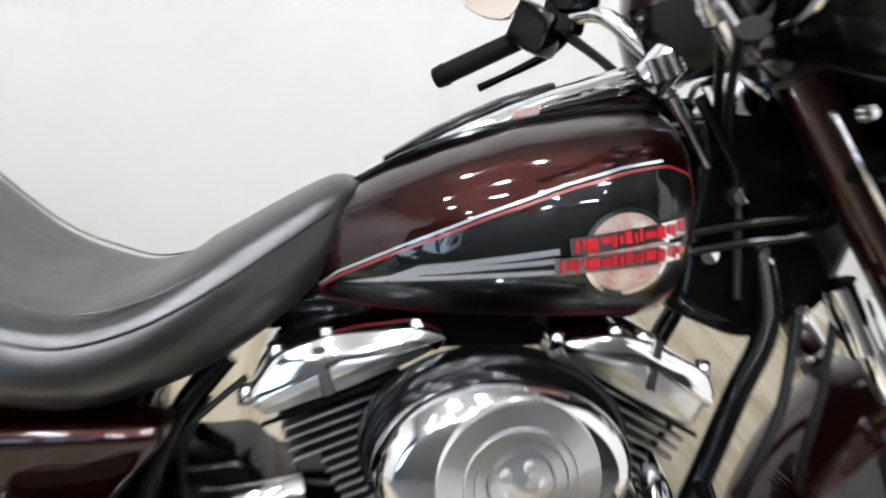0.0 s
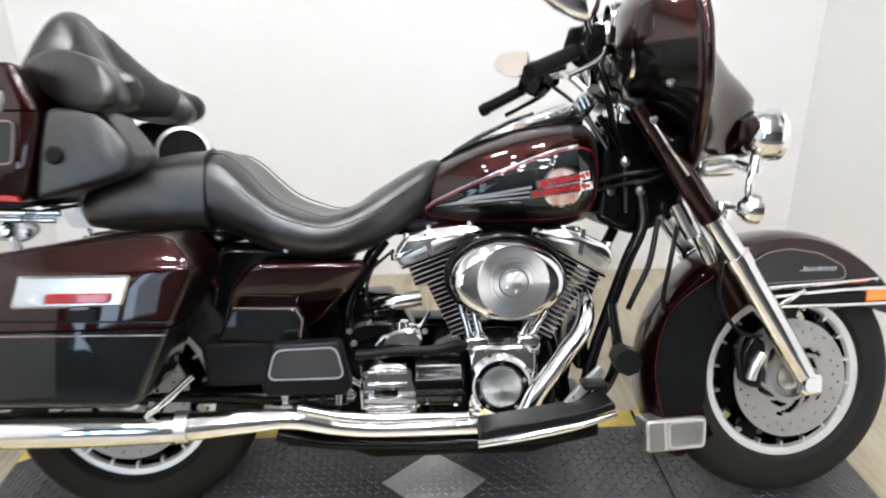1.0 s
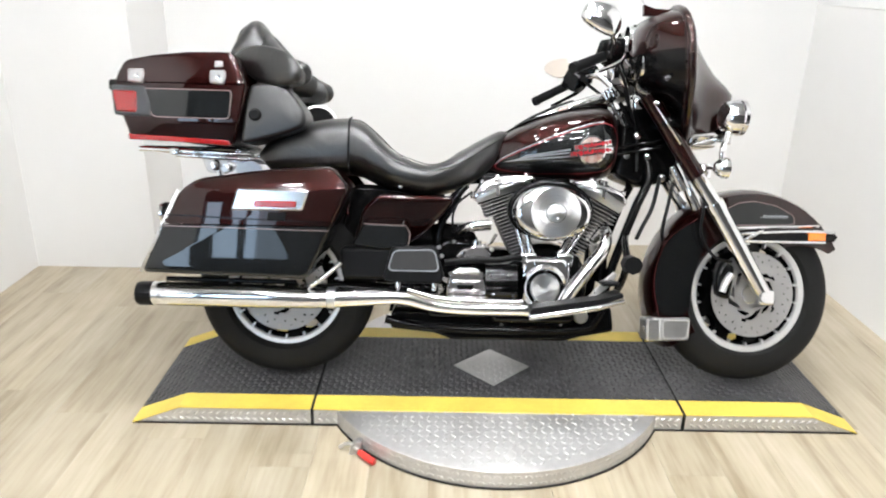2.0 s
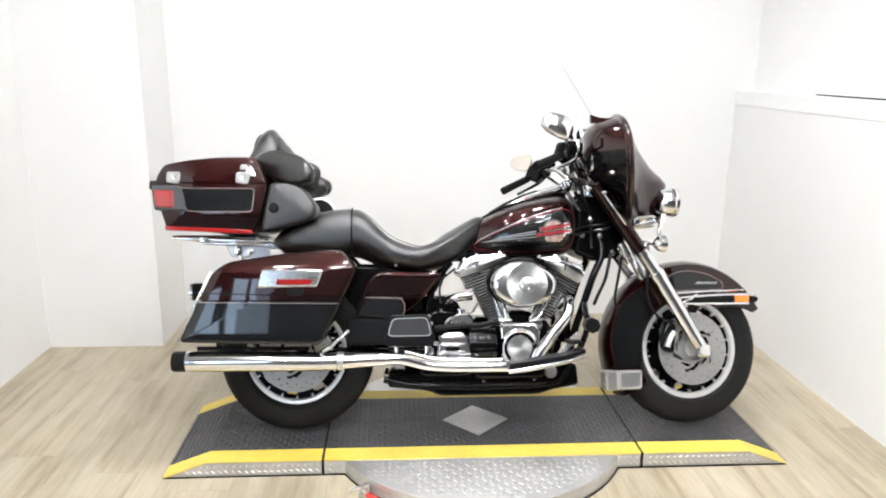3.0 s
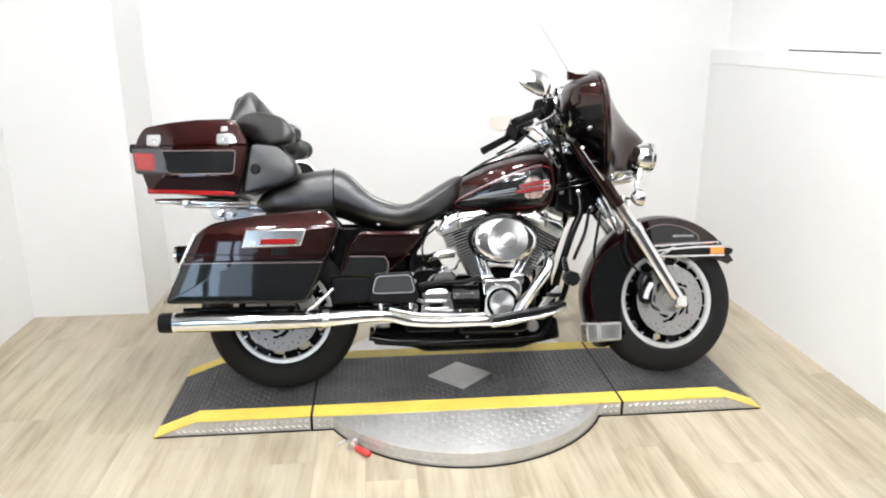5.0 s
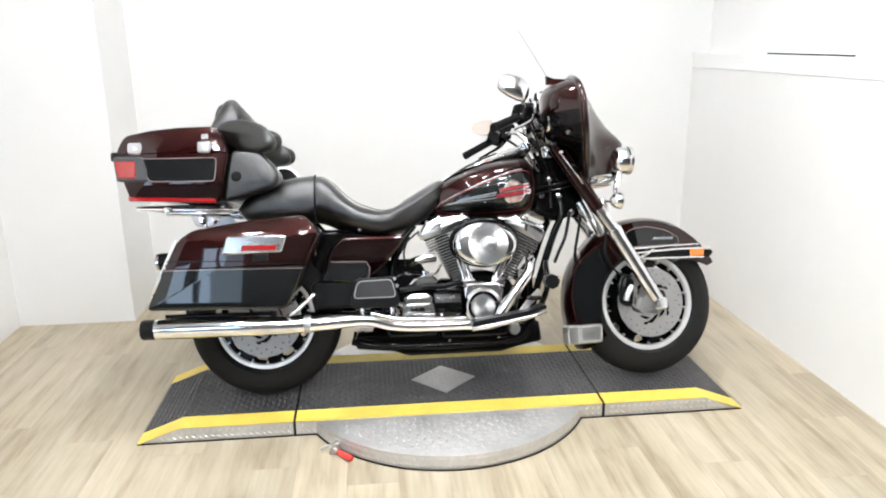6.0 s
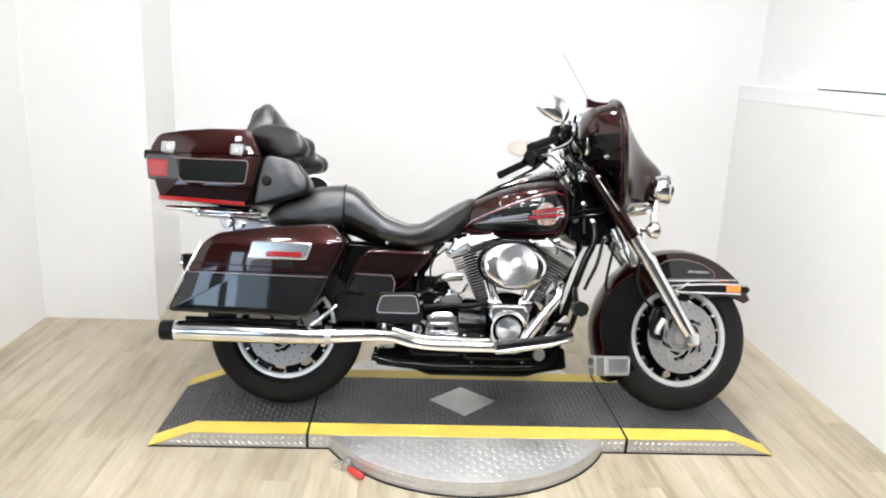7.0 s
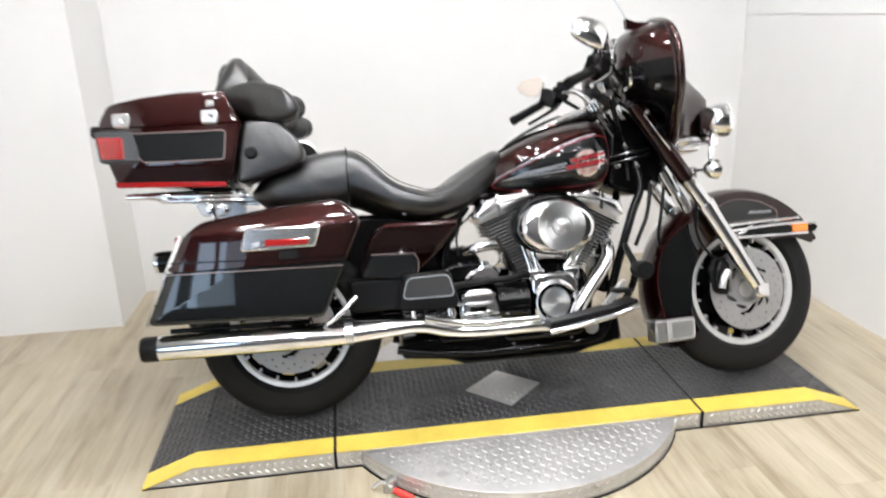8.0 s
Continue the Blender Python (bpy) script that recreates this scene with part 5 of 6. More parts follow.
lb = part("fender_light_bar", slab([(0.85, 0.490), (0.86, 0.515), (1.165, 0.515), (1.178, 0.505), (1.165, 0.487)], WY - 0.115, WY - 0.085, 0.006, 0.004), BLACKP, ff, "black and chrome fender light bar")
part("bar_rail", tube([(0.83, WY - 0.115, 0.510), (1.0, WY - 0.118, 0.521), (1.165, WY - 0.115, 0.521)], 0.0045, 8, 3), CHROME, lb)
part("bar_rail", tube([(0.84, WY - 0.115, 0.486), (1.0, WY - 0.118, 0.485), (1.13, WY - 0.115, 0.485)], 0.0045, 8, 3), CHROME, lb)
part("bar_brace", tube([(0.835, WY - 0.116, 0.487), (0.905, WY - 0.117, 0.523)], 0.007, 8, 0), CHROME, lb)
part("amber_marker", slab([(1.068, 0.491), (1.07, 0.517), (1.132, 0.517), (1.13, 0.491)], WY - 0.119, WY - 0.10, 0.003, 0.003), AMBER, lb, "amber side marker lens")
part("fender_lamp", slab([(1.115, 0.56), (1.125, 0.582), (1.15, 0.57), (1.165, 0.545), (1.13, 0.545)], WY - 0.03, WY + 0.03, 0.01, 0.008), CHROME, ff, "chrome fender tip lamp")
part("caliper_hose", tube([(0.79, WY - 0.10, 0.42), (0.72, WY - 0.125, 0.44), (0.675, WY - 0.12, 0.52), (0.68, WY - 0.12, 0.62), (0.66, WY - 0.1, 0.72)], 0.005, 8, 6), PLASTIC, bike, "black brake hose")

# ---- fairing, bars, lamps ----
#        z     nose  wing  edge
FAIR = [(0.822, 0.69, 0.08, 0.63), (0.842, 0.735, 0.15, 0.605), (0.875, 0.768, 0.215, 0.585), (0.92, 0.80, 0.27, 0.57), (0.96, 0.812, 0.315, 0.558), (0.99, 0.814, 0.345, 0.55), (1.018, 0.79, 0.36, 0.545), (1.055, 0.748, 0.37, 0.54),
        (1.085, 0.725, 0.37, 0.538), (1.12, 0.70, 0.367, 0.536), (1.16, 0.68, 0.352, 0.532), (1.195, 0.66, 0.318, 0.53), (1.22, 0.64, 0.262, 0.532), (1.238, 0.612, 0.19, 0.538), (1.248, 0.585, 0.11, 0.545)]
BULGE = [0.005, 0.005, 0.01, 0.02, 0.06, 0.115, 0.125, 0.13, 0.13, 0.128, 0.122, 0.105, 0.07, 0.04, 0.02]


def fairing_shell():
    """A batwing shell: level slices that sweep from one wing edge round the nose to the other."""
    bm = bmesh.new()
    rings = []
    n = 41
    for z, nose, w, edge in FAIR:
        out = []
        for i in range(n):
            s = -1 + 2 * i / (n - 1)
            f = 1 - abs(s) ** 1.6
            base = min(nose - edge, 0.10)
            out.append(Vector((edge + base * f + (nose - edge - base) * math.exp(-(s / 0.36) ** 2) * (1 - s * s), -0.02 + w * s, z)))
        rings.append(out)
    inner = [[Vector((p.x - 0.012, -0.02 + (p.y + 0.02) * 0.965, p.z)) for p in r] for r in rings]
    skin(bm, [o + i[::-1] for o, i in zip(rings, inner)])
    return bm


fr = part("fairing", fairing_shell(), MAROON, bike, "glossy dark maroon batwing fairing", 60)
def inner_fairing(k0, k1):
    """The rider's side of the fairing: a rounded body that swells back from the shell's edge."""
    bm = bmesh.new()
    rings = []
    for (z, nose, w, edge), bulge in list(zip(FAIR, BULGE))[k0:k1]:
        ss = [-1 + 2 * i / 28 for i in range(29)]
        a = [Vector((edge + 0.004 - bulge * (1 - abs(s) ** 5) * (1 - 0.35 * max(0, 1 - abs(s) / 0.5)), -0.02 + w * 0.985 * s, z)) for s in ss]
        rings.append(a + [Vector((edge + 0.02, -0.02 + w * 0.95 * s, z)) for s in ss[::-1]])
    skin(bm, rings)
    return bm


part("inner_fairing", inner_fairing(0, 9), BLACKP, fr, "glossy black inner fairing with gauges", 50)
part("inner_fairing_top", inner_fairing(8, 15), MAROON, fr, "maroon inner fairing top", 50)
for (yy, zz, rr) in ((-0.16, 1.15, 0.035), (-0.06, 1.17, 0.045), (0.05, 1.17, 0.045), (0.15, 1.15, 0.035), (-0.22, 1.06, 0.045)):
    g = part("gauge", lathe([(0, 0.0), (rr - 0.004, 0.0), (rr - 0.002, -0.008), (rr + 0.003, -0.008), (rr + 0.003, 0.03), (0, 0.03)], pose(0.44, yy, zz, 0, 0, -90), 28, closed=False), BLACKP, fr, "round gauge with chrome bezel")
    part("bezel", lathe([(rr - 0.003, -0.009), (rr + 0.004, -0.009), (rr + 0.004, 0.004), (rr - 0.003, 0.004)], pose(0.439, yy, zz, 0, 0, -90), 28), CHROME, g)
part("windshield_trim", tube([(0.545, -0.26, 1.205), (0.57, -0.18, 1.24), (0.60, -0.1, 1.257), (0.61, -0.02, 1.265), (0.60, 0.06, 1.257), (0.57, 0.14, 1.24), (0.545, 0.22, 1.205)], 0.007, 8, 5), BLACKP, fr)
part("antenna_base", slab([(0.434, 1.208), (0.433, 1.242), (0.450, 1.230), (0.52, 1.226), (0.55, 1.218), (0.54, 1.206)], -0.245, -0.225, 0.003, 0.003), MAROON, fr, "dark maroon antenna bracket on the fairing corner")
part("antenna", tube([(0.439, -0.24, 1.235), (0.384, -0.24, 1.33), (0.325, -0.24, 1.428)], [0.003, 0.0026, 0.002], 6, 0), GUARD, bike, "thin whip antenna")
for s in (-1, 1):
    lip = [(e + 0.006, -0.02 + s * (w - 0.004), z) for z, _, w, e in FAIR]
    part("fairing_lip", tube(lip, [0.006] + [0.013] * (len(lip) - 2) + [0.006], 14, 4), MAROON, fr, "rolled maroon fairing edge", 60)
# added chrome strip imitates the highlight on the inner lower fairing edge
part("fairing_vent", tube([(0.598, -0.15, 0.955), (0.61, -0.15, 0.925), (0.632, -0.155, 0.87)], [0.006, 0.010, 0.005], 8, 4), CHROME, fr, "chrome strip standing in for a highlight on the fairing edge")
part("nacelle", slab([(0.66, 0.80), (0.65, 0.845), (0.755, 0.855), (0.77, 0.825), (0.75, 0.80)], WY - 0.08, WY + 0.08, 0.02, 0.012), CHROME, bike, "chrome headlamp nacelle", 40, STEER)
part("lamp_bar", tube([(0.715, -0.25, 0.81), (0.745, -0.13, 0.83), (0.765, WY, 0.835), (0.745, 0.05, 0.83), (0.715, 0.17, 0.81)], 0.011, 10, 5), CHROME, bike, "chrome passing lamp bar", 40, STEER)
for s in (-1, 1):
    y = WY + s * 0.20
    lamp = part("passing_lamp", lathe([(0, -0.040), (0.028, -0.038), (0.044, -0.028), (0.052, -0.010), (0.054, 0.016), (0.058, 0.020), (0.058, 0.032), (0.050, 0.034), (0, 0.04)], pose(0.742, y, 0.885, 0, 0, -90), 32, closed=False), CHROME, bike, "chrome passing lamp", 40, STEER)
    part("lamp_stem", tube([(0.732, y, 0.855), (0.725, y, 0.80)], 0.014, 12, 0), CHROME, lamp)
    sig = part("front_signal", lathe([(0, -0.03), (0.014, -0.028), (0.028, -0.014), (0.033, 0.0), (0.034, 0.014), (0.028, 0.018), (0, 0.022)], pose(0.715, y, 0.722, 0, 0, -90), 28, closed=False), CHROME, bike, "chrome front turn signal", 40, STEER)
    part("signal_stem", tube([(0.722, y, 0.81), (0.71, y + s * 0.005, 0.775), (0.712, y, 0.745)], 0.009, 10, 4), CHROME, sig)
    part("signal_lead", tube([(0.72, y, 0.735), (0.70, y - s * 0.05, 0.725), (0.68, y - s * 0.1, 0.74)], 0.006, 8, 4), CHROME, sig)
# handlebar, grips, controls and mirrors, both sides
bar = part("handlebar", tube([(0.335, -0.30, 1.082), (0.375, -0.25, 1.092), (0.401, -0.21, 1.079), (0.442, -0.185, 1.037), (0.483, -0.15, 0.993), (0.50, -0.06, 0.965), (0.50, 0.05, 0.965), (0.483, 0.14, 0.993), (0.442, 0.175, 1.037), (0.401, 0.20, 1.079), (0.375, 0.24, 1.092), (0.335, 0.29, 1.082)], 0.013, 14, 6), CHROME, bike, "chrome handlebar")
for s in (-1, 1):
    grip = part("grip", tube([(0.305, s * 0.315, 1.068), (0.19, s * 0.40, 1.014)], [0.016, 0.017], 18, 0), PLASTIC, bar, "black rubber grip")
    part("grip_end", tube([(0.195, s * 0.397, 1.016), (0.182, s * 0.407, 1.010)], [0.019, 0.017], 18, 0), PLASTIC, grip)
    part("switch_box", box(-0.035, 0.035, -0.03, 0.03, -0.032, 0.036, bevel=0.01, seg=2), BLACKP, bar, "black switch housing", 40, pose(0.318, s * 0.302, 1.075, 0, 25, -s * 40))
    part("lever", tube([(0.365, s * 0.29, 1.072), (0.345, s * 0.34, 1.045), (0.29, s * 0.39, 1.015), (0.255, s * 0.42, 0.998)], [0.009, 0.008, 0.006, 0.007], 10, 5), BLACKP if s > 0 else CHROME, bar, "hand lever")
    part("lever_perch", box(-0.03, 0.03, -0.02, 0.02, -0.02, 0.028, bevel=0.008, seg=2), BLACKP, bar, "black lever perch", 40, pose(0.352, s * 0.275, 1.088, 0, 10, -s * 40))
    part("reservoir", box(-0.03, 0.03, -0.025, 0.025, -0.018, 0.02, bevel=0.008, seg=2), BLACKP if s > 0 else CHROME, bar, "brake fluid reservoir", 40, pose(0.365, s * 0.25, 1.112, 0, 5, -s * 30))
for k, (yy, dz) in enumerate(((-0.20, 0.0), (-0.16, 0.012), (0.16, 0.0), (0.2, 0.01))):
    part("control_cable", tube([(0.345, yy * 1.3, 1.06 + dz), (0.40, yy * 0.9, 1.0 + dz), (0.44, yy * 0.5, 0.93), (0.47, yy * 0.4, 0.84), (0.47, yy * 0.5, 0.72)], 0.0055, 8, 6), PLASTIC, bike, "black control cable")
part("switch_tube", tube([(0.350, -0.225, 1.118), (0.358, -0.222, 1.076), (0.378, -0.215, 1.02), (0.40, -0.20, 0.99)], [0.012, 0.019, 0.017, 0.012], 14, 5), CHROME, bar, "chrome control housing")
part("switch_band", tube([(0.354, -0.224, 1.098), (0.357, -0.223, 1.084)], 0.0215, 14, 0), BLACKP, bar, "black clamp band")
part("braided_line", tube([(0.345, -0.27, 1.075), (0.355, -0.235, 1.05), (0.385, -0.20, 1.035), (0.44, -0.16, 1.02), (0.50, -0.13, 0.98)], 0.006, 8, 6), CHROME, bar, "bright curved control line")
part("braided_line", tube([(0.33, -0.28, 1.065), (0.335, -0.25, 1.03), (0.365, -0.21, 1.012), (0.43, -0.16, 1.0), (0.50, -0.12, 0.95)], 0.006, 8, 6), CHROME, bar, "bright curved control line")
part("riser", box(0.455, 0.515, -0.09, 0.07, 0.93, 0.985, bevel=0.01), CHROME, bike, "chrome handlebar riser")
part("chrome_strut", tube([(0.374, -0.095, 0.950), (0.424, -0.095, 0.873)], [0.008, 0.005], 10, 0), CHROME, bike, "short chrome strut")
part("chrome_strut", tube([(0.40, -0.11, 0.95), (0.45, -0.11, 0.87)], 0.008, 10, 0), BLACKP, bike, "short black strut")
part("ignition_switch", tube([(0.37, -0.03, 0.965), (0.40, -0.03, 1.0)], 0.024, 18, 0), CHROME, bike, "chrome ignition switch")
part("master_cylinder", box(0.322, 0.368, -0.295, -0.255, 1.086, 1.128, bevel=0.006), BLACKP, bar, "black master cylinder with chrome cap")
part("cylinder_cap", box(0.369, 0.381, -0.29, -0.26, 1.084, 1.134, bevel=0.004), CHROME, bar, "chrome cap")
part("lever_clamp", tube([(0.338, -0.262, 1.082), (0.335, -0.264, 1.05), (0.34, -0.262, 1.025), (0.352, -0.258, 1.008)], [0.012, 0.014, 0.013, 0.015], 14, 4), CHROME, bar, "chrome lever clamp")
part("throttle_cable", tube([(0.44, -0.205, 1.165), (0.428, -0.21, 1.12), (0.436, -0.205, 1.08), (0.466, -0.19, 1.045)], 0.0065, 10, 5), CHROME, bar, "bright throttle cable")
part("throttle_cable", tube([(0.46, -0.215, 1.14), (0.446, -0.22, 1.10), (0.455, -0.21, 1.06), (0.48, -0.19, 1.03)], 0.0065, 10, 5), CHROME, bar, "bright throttle cable")
for k in range(3):
    part("fluted_clamp", tube([(0.350 + k * 0.012, -0.085, 0.990 + k * 0.005), (0.362 + k * 0.012, -0.085, 0.966 + k * 0.005)], 0.0065, 10, 0), CHROME, bike, "fluted chrome clamp")
part("brake_lever", tube([(0.372, -0.20, 1.055), (0.352, -0.27, 1.028), (0.332, -0.34, 0.998), (0.322, -0.385, 0.978)], [0.012, 0.014, 0.011, 0.014], 14, 5, 0.7), CHROME, bar, "chrome front brake lever")
part("lever_blade", slab([(0.398, 1.075), (0.412, 1.078), (0.484, 0.996), (0.486, 0.984), (0.474, 0.986), (0.41, 1.05)], -0.215, -0.195, 0.006, 0.004), BLACKP, bike, "black bar end bracket with bright edge")
part("blade_edge", tube([(0.41, -0.217, 1.076), (0.45, -0.217, 1.037), (0.484, -0.217, 0.996)], 0.003, 8, 3), CHROME, bike)
for xx, zz in ((0.49, 1.0), (0.478, 0.93)):
    part("fairing_bolt", lathe([(0, -0.008), (0.007, -0.007), (0.010, 0.0), (0, 0.0)], Matrix.Translation((xx, -0.335 if zz > 0.95 else -0.27, zz)), 12, closed=False), CHROME, fr, "bright fairing bolt")
turn = Matrix(((1, -0.04, 0, 0), (0, 0.79, 0, -0.005), (0, -0.035, 1, 0), (0, 0, 0, 1)))
done = set()
for ob in [bar] + list(bar.children_recursive):
    b = ob.matrix_basis.copy()
    if ob.data.name not in done:
        done.add(ob.data.name)
        ob.data.transform(b.inverted() @ turn @ b)


def mirror(outline, centre, n, glass_side):
    """A mirror head: a domed chrome shell on one face and flat glass on the other."""
    n = Vector(n).normalized()
    v = (Vector((0, 0, 1)) - n * n.z).normalized()
    u = v.cross(n)
    pts = [Vector(q) for q in catmull([Vector((a, b, 0)) for a, b in outline], 5, True)]

    def ring(k, d):
        return [Vector(centre) + u * q.x * k + v * q.y * k + n * d for q in pts]

    f = -glass_side
    bm = bmesh.new()
    skin(bm, [ring(0.94, -0.002 * f), ring(1.0, 0.0), ring(0.985, 0.007 * f), ring(0.9, 0.015 * f), ring(0.72, 0.022 * f), ring(0.45, 0.027 * f), ring(0.15, 0.029 * f)])
    head = part("mirror", bm, CHROME, bar, "chrome mirror shell", 60)
    bm = bmesh.new()
    skin(bm, [ring(0.93, -0.002 * f), ring(0.93, -0.004 * f)])
    part("mirror_glass", bm, MIRROR, head, "pale mirror glass", 40)


mirror([(-0.062, 0.0), (-0.051, 0.04), (-0.02, 0.057), (0.038, 0.043), (0.064, 0.008), (0.058, -0.034), (0.033, -0.051), (-0.013, -0.037)], (0.285, -0.305, 1.178), (0.099, -0.99, 0.099), -1)
mirror([(-0.055, -0.014), (-0.040, 0.017), (0.010, 0.028), (0.055, 0.022), (0.058, -0.013), (0.034, -0.046), (-0.012, -0.042)], (0.255, 0.335, 1.14), (-0.565, -0.825, -0.012), 1)
part("mirror_stem", tube([(0.335, -0.23, 1.095), (0.337, -0.265, 1.115), (0.322, -0.30, 1.135)], [0.009, 0.007, 0.008], 10, 5), CHROME, bar, "chrome mirror stem")
part("mirror_stem", tube([(0.312, 0.235, 1.08), (0.300, 0.285, 1.09), (0.282, 0.335, 1.105)], [0.008, 0.006, 0.007], 10, 5), CHROME, bar, "chrome mirror stem")
part("headlamp_bezel", lathe([(0.048, 0.0), (0.058, -0.003), (0.064, -0.02), (0.066, -0.05), (0.05, -0.05)], pose(0.808, -0.02, 0.91, 0, 0, -90), 40), BLACKP, fr, "black headlamp bezel")
part("headlamp_lens", lathe([(0, 0.004), (0.03, 0.002), (0.049, -0.004), (0.05, -0.03), (0, -0.03)], pose(0.808, -0.02, 0.91, 0, 0, -90), 40, closed=False), CHROME, fr, "clear headlamp lens over a bright reflector")
# hoses and looms between engine and fork
for pts, r in (([(0.55, -0.10, 0.70), (0.52, -0.13, 0.60), (0.485, -0.14, 0.53), (0.47, -0.13, 0.49)], 0.007), ([(0.60, -0.10, 0.70), (0.575, -0.12, 0.60), (0.56, -0.12, 0.52), (0.57, -0.11, 0.47)], 0.006)):
    part("hose", tube(pts, r, 10, 6), PLASTIC, bike, "black hose")
part("chrome_tube", tube([(0.625, -0.10, 0.72), (0.66, -0.11, 0.64), (0.69, -0.11, 0.57)], [0.02, 0.022, 0.018], 14, 4), CHROME, bike, "chrome horn tube")
part("reservoir_can", tube([(0.59, -0.11, 0.74), (0.63, -0.115, 0.66)], 0.022, 16, 0), CHROME, bike, "chrome canister")
part("oil_cooler", box(0.355, 0.385, -0.09, 0.09, 0.33, 0.46, bevel=0.008), BLACKP, bike, "black oil cooler")

# ---- tread lugs on mats and plates ----
def lugs(name, cells, size, height, mat, parent, label=""):
    """Raised almond-shaped treads, alternate ones turned crosswise, as one mesh."""
    bm = bmesh.new()
    L, W = size
    for x, y, z, a, slope in cells:
        c, s = math.cos(a), math.sin(a)
        ring = [(-L, 0), (-L * 0.4, -W), (L * 0.4, -W), (L, 0), (L * 0.4, W), (-L * 0.4, W)]
        low = [bm.verts.new((x + u * c - v * s, y + u * s + v * c, z + slope * (u * c - v * s))) for u, v in ring]
        top = [bm.verts.new((x + 0.6 * (u * c - v * s), y + 0.6 * (u * s + v * c), z + height + slope * 0.6 * (u * c - v * s))) for u, v in ring]
        bm.faces.new(top)
        for i in range(6):
            j = (i + 1) % 6
            bm.faces.new((low[i], low[j], top[j], top[i]))
    me = bpy.data.meshes.new(name)
    bm.to_mesh(me)
    bm.free()
    me.materials.append(mat)
    ob = new(name, me)
    ob.parent = parent
    return tagged(ob, label, kind="stuff")


def field(x0, x1, y0, y1, step, z, inside=None, slope=None):
    out, j, y = [], 0, y0 + step / 2
    while y < y1:
        i, x = 0, x0 + step / 2
        while x < x1:
            if inside is None or inside(x, y):
                zz, sl = (z, 0) if slope is None else slope(x)
                out.append((x, y, zz, radians(45 if (i + j) % 2 else -45), sl))
            x += step
            i += 1
        y += step
        j += 1
    return out


def in_diamond(x, y):
    return abs(x) / 0.145 + abs(y - 0.015) / 0.14 < 1


lugs("mat_tread", field(-0.60, 0.61, -0.19, 0.235, 0.021, HP + 0.004, lambda x, y: not in_diamond(x, y)), (0.0115, 0.0045), 0.003, MAT_RUBBER, mid, "raised black rubber tread")
for root, x0, x1, x2 in ((ramp_left, -1.2, -1.04, -0.612), (ramp_right, 1.2, 1.04, 0.622)):
    def sl(x, x0=x0, x1=x1):
        f = (x - x0) / (x1 - x0)
        return (HP + 0.004, 0.0) if f >= 1 else (0.004 + HP * max(f, 0), HP / (x1 - x0))
    lugs("mat_tread", field(min(x0, x2) + 0.005, max(x0, x2) - 0.005, -0.19, 0.235, 0.021, HP, None, sl), (0.0115, 0.0045), 0.003, MAT_RUBBER, root, "raised black rubber tread")
lugs("plate_tread", field(-0.6, 0.6, -0.6, -0.27, 0.026, HP, lambda x, y: x * x + (y - 0.02) ** 2 < 0.57 ** 2), (0.0115, 0.0032), 0.0018, ALU, disc, "raised aluminium tread")
lugs("plate_tread", field(-0.14, 0.14, -0.12, 0.15, 0.02, HP + 0.008, lambda x, y: abs(x) / 0.125 + abs(y - 0.015) / 0.12 < 1), (0.009, 0.003), 0.0015, ALU, mid, "raised metal tread")


def side_lugs(parent, x0, x1, tall):
    """Treads on the upright front face."""
    bm = bmesh.new()
    x, i = x0 + 0.02, 0
    while x < x1:
        for zz in (0.018, 0.042):
            if zz < tall(x) - 0.008:
                a = radians(40 if i % 2 else -40)
                c, s = math.cos(a), math.sin(a)
                ring = [(-0.013, 0), (0, -0.0045), (0.013, 0), (0, 0.0045)]
                low = [bm.verts.new((x + u * c - v * s, -0.272, zz + u * s + v * c)) for u, v in ring]
                top = bm.verts.new((x, -0.2758, zz))
                for k in range(4):
                    bm.faces.new((low[k], low[(k + 1) % 4], top))
            i += 1
        x += 0.024
    me = bpy.data.meshes.new("side_tread")
    bm.to_mesh(me)
    bm.free()
    me.materials.append(ALU)
    ob = new("side_tread", me)
    ob.parent = parent
    tagged(ob, "raised aluminium tread", kind="stuff")


side_lugs(ramp_left, -1.2, -0.62, lambda x: min(HP, HP * (x + 1.2) / 0.16))
side_lugs(ramp_right, 0.63, 1.2, lambda x: min(HP, HP * (1.2 - x) / 0.16))
side_lugs(mid, -0.60, 0.61, lambda x: HP)

bm = bmesh.new()
for k in range(92):
    a = radians(203 + k * 1.46)
    for j, zz in enumerate((0.018, 0.042)):
        g = radians(40 if (k + j) % 2 else -40)
        def rim_at(u, v, r):
            b = a + (u * math.cos(g) - v * math.sin(g)) / 0.6
            return bm.verts.new((r * math.cos(b), 0.02 + r * math.sin(b), zz + u * math.sin(g) + v * math.cos(g)))
        low = [rim_at(u, v, 0.6) for u, v in ((-0.010, 0), (0, -0.0035), (0.010, 0), (0, 0.0035))]
        top = rim_at(0, 0, 0.6028)
        for i in range(4):
            bm.faces.new((low[i], low[(i + 1) % 4], top))
tagged(part("rim_tread", bm, ALU, disc, "raised aluminium tread", 0), "raised aluminium tread", kind="stuff")

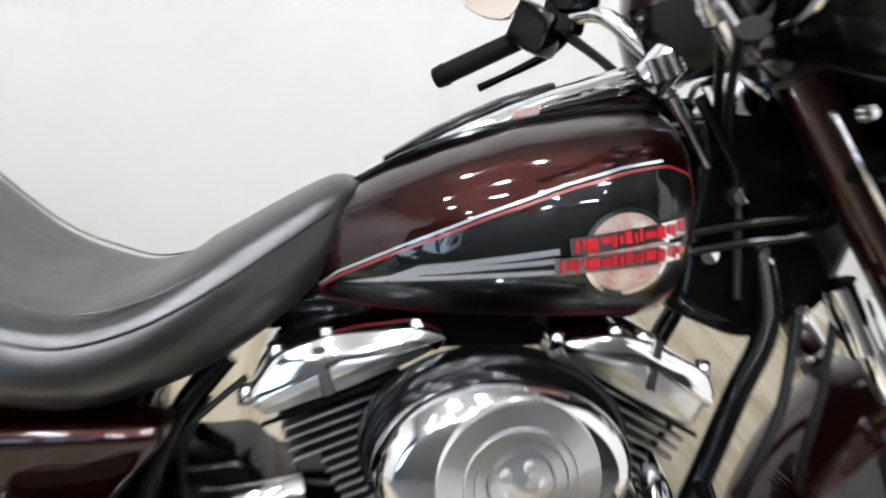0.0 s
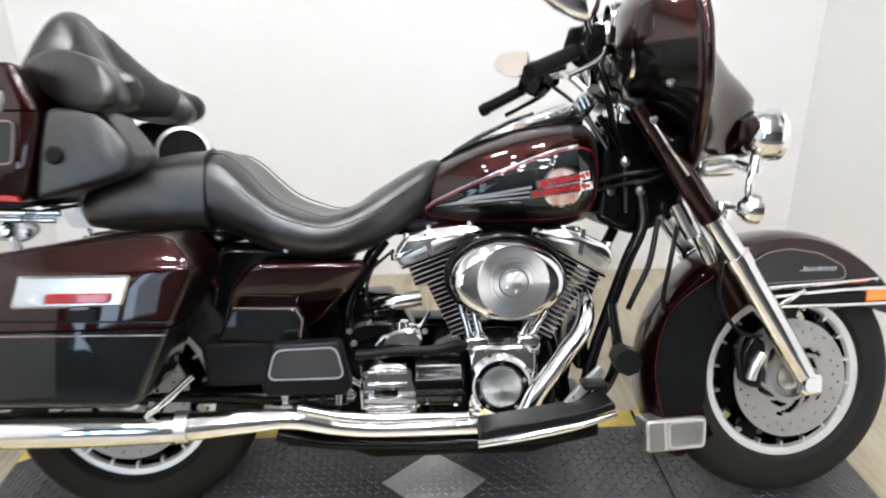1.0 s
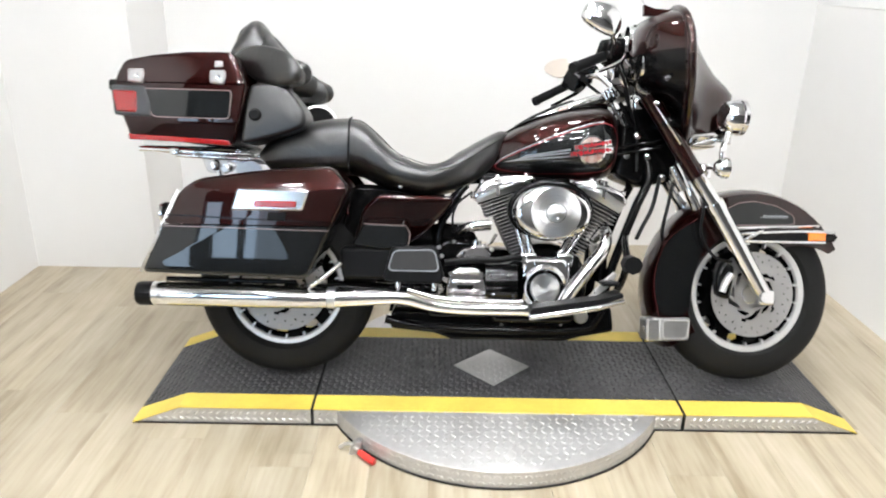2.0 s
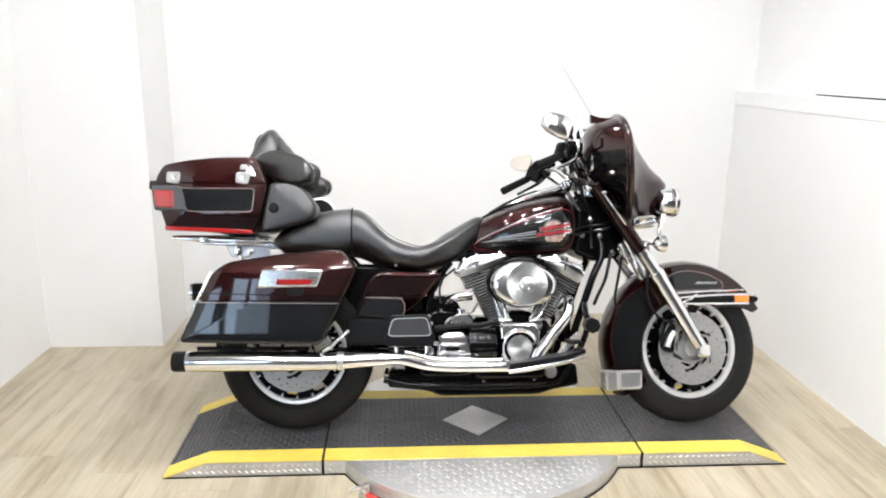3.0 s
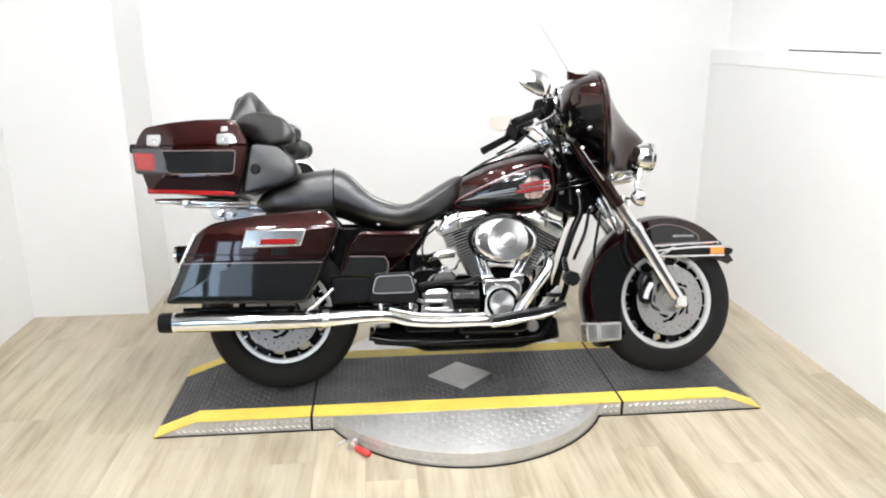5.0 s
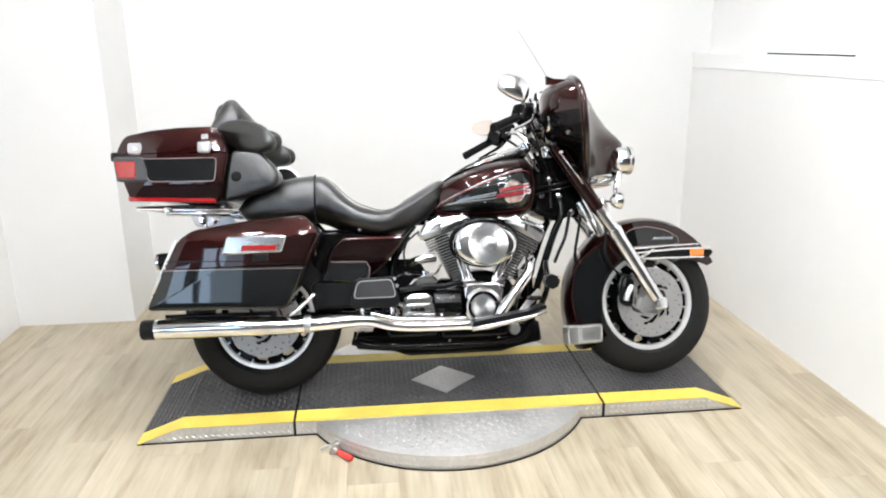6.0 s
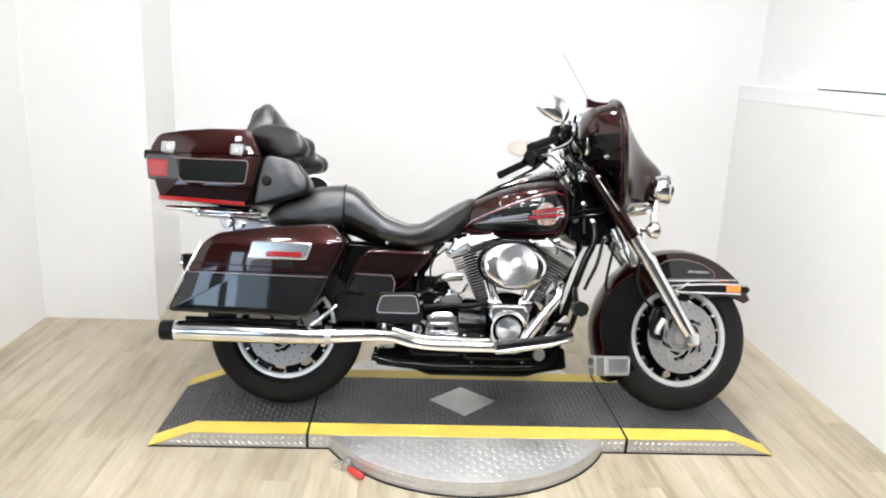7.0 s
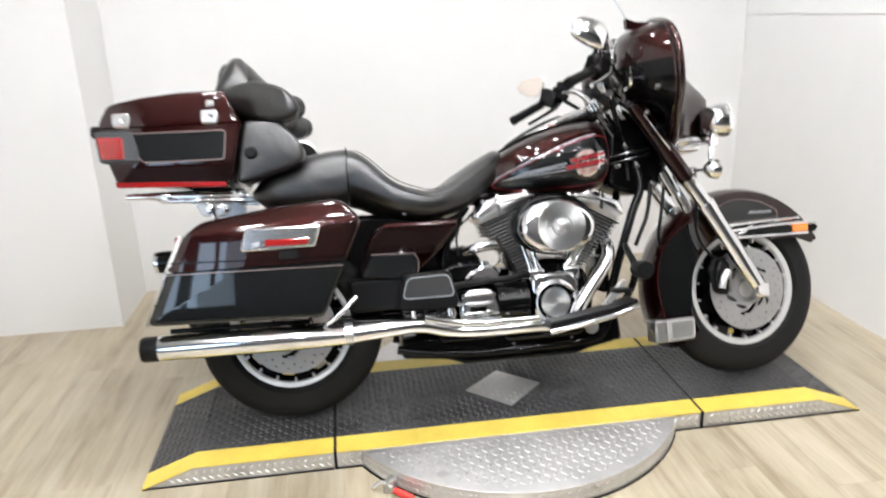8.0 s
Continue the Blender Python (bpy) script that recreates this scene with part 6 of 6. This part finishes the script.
# red-handled locking lever on the floor by the turntable
lever = thing("locking_lever", "small steel locking lever with red grip beside turntable", "lever", pose(-0.44, -0.435, 0))
part("red_handle", tube([(0.004, -0.006, 0.020), (0.030, -0.027, 0.016), (0.055, -0.046, 0.012)], [0.009, 0.0115, 0.010], 14, 4), RED_GRIP, lever, "red plastic grip")
part("steel_arm", tube([(-0.06, 0.03, 0.012), (-0.03, 0.025, 0.03), (0.0, 0.0, 0.024)], 0.006, 10, 4), BRUSHED, lever)
part("steel_clamp", slab([(-0.03, 0.0), (-0.022, 0.03), (-0.004, 0.05), (0.012, 0.046), (0.012, 0.0)], 0.006, 0.03, 0.006, 0.004), GUARD, lever, "dull steel clamp")

# framed board at the side wall
board = thing("framed_board", "white board in a black frame against the side wall", "board", pose(XL + 0.012, -0.305, 0.10))
part("panel", box(0, 0.012, -0.6, 0.62, 0.02, 1.2), WALL, board, "white board face")
for a in ((0, 0.025, 0.60, 0.65, 0, 1.22), (0, 0.025, -0.65, -0.60, 0, 1.22), (0, 0.025, -0.60, 0.60, 0, 0.05), (0, 0.025, -0.60, 0.60, 1.17, 1.22)):
    part("frame_bar", box(*a, bevel=0.003), BLACKP, board, "black frame bar")
part("foot", box(0, 0.03, -0.6, 0.62, -0.10, 0.0), BLACKP, board)

cable = thing("ledge_cable", "thin black cable lying along the white ledge", "cable", pose(XR + 0.02, 0.4, 1.385))
part("cable_run", tube([(0.012, 0.34, 0.004), (0.006, 0.1, 0.004), (0.012, -0.1, 0.004), (0.008, -0.34, 0.004)], 0.004, 8, 5), PLASTIC, cable, "black cable")

# floor planks, one object each on shared meshes
PW, PL = 0.18, 1.22
bmk = bmesh.new()
add_box(bmk, -PW / 2 + 0.0003, PW / 2 - 0.0003, -PL / 2 + 0.0003, PL / 2 - 0.0003, -0.006, 0.0)
plank = None
for i in range(int((XR + 0.2 - XL) / PW) + 1):
    x, top = XL + PW / 2 + i * PW, YB + 0.05
    first = PL * (0.25 + (i * 0.43) % 0.75)
    while top > YP + 0.01:
        first = min(first, top - YP)
        m = pose(x, top - first / 2, 0) @ Matrix.Diagonal((1, first / PL, 1, 1))
        if plank:
            again("plank", plank, floor, m)
        else:
            plank = part("plank", bmk, WOOD, floor, "", 0, m)
        top, first = top - first, PL
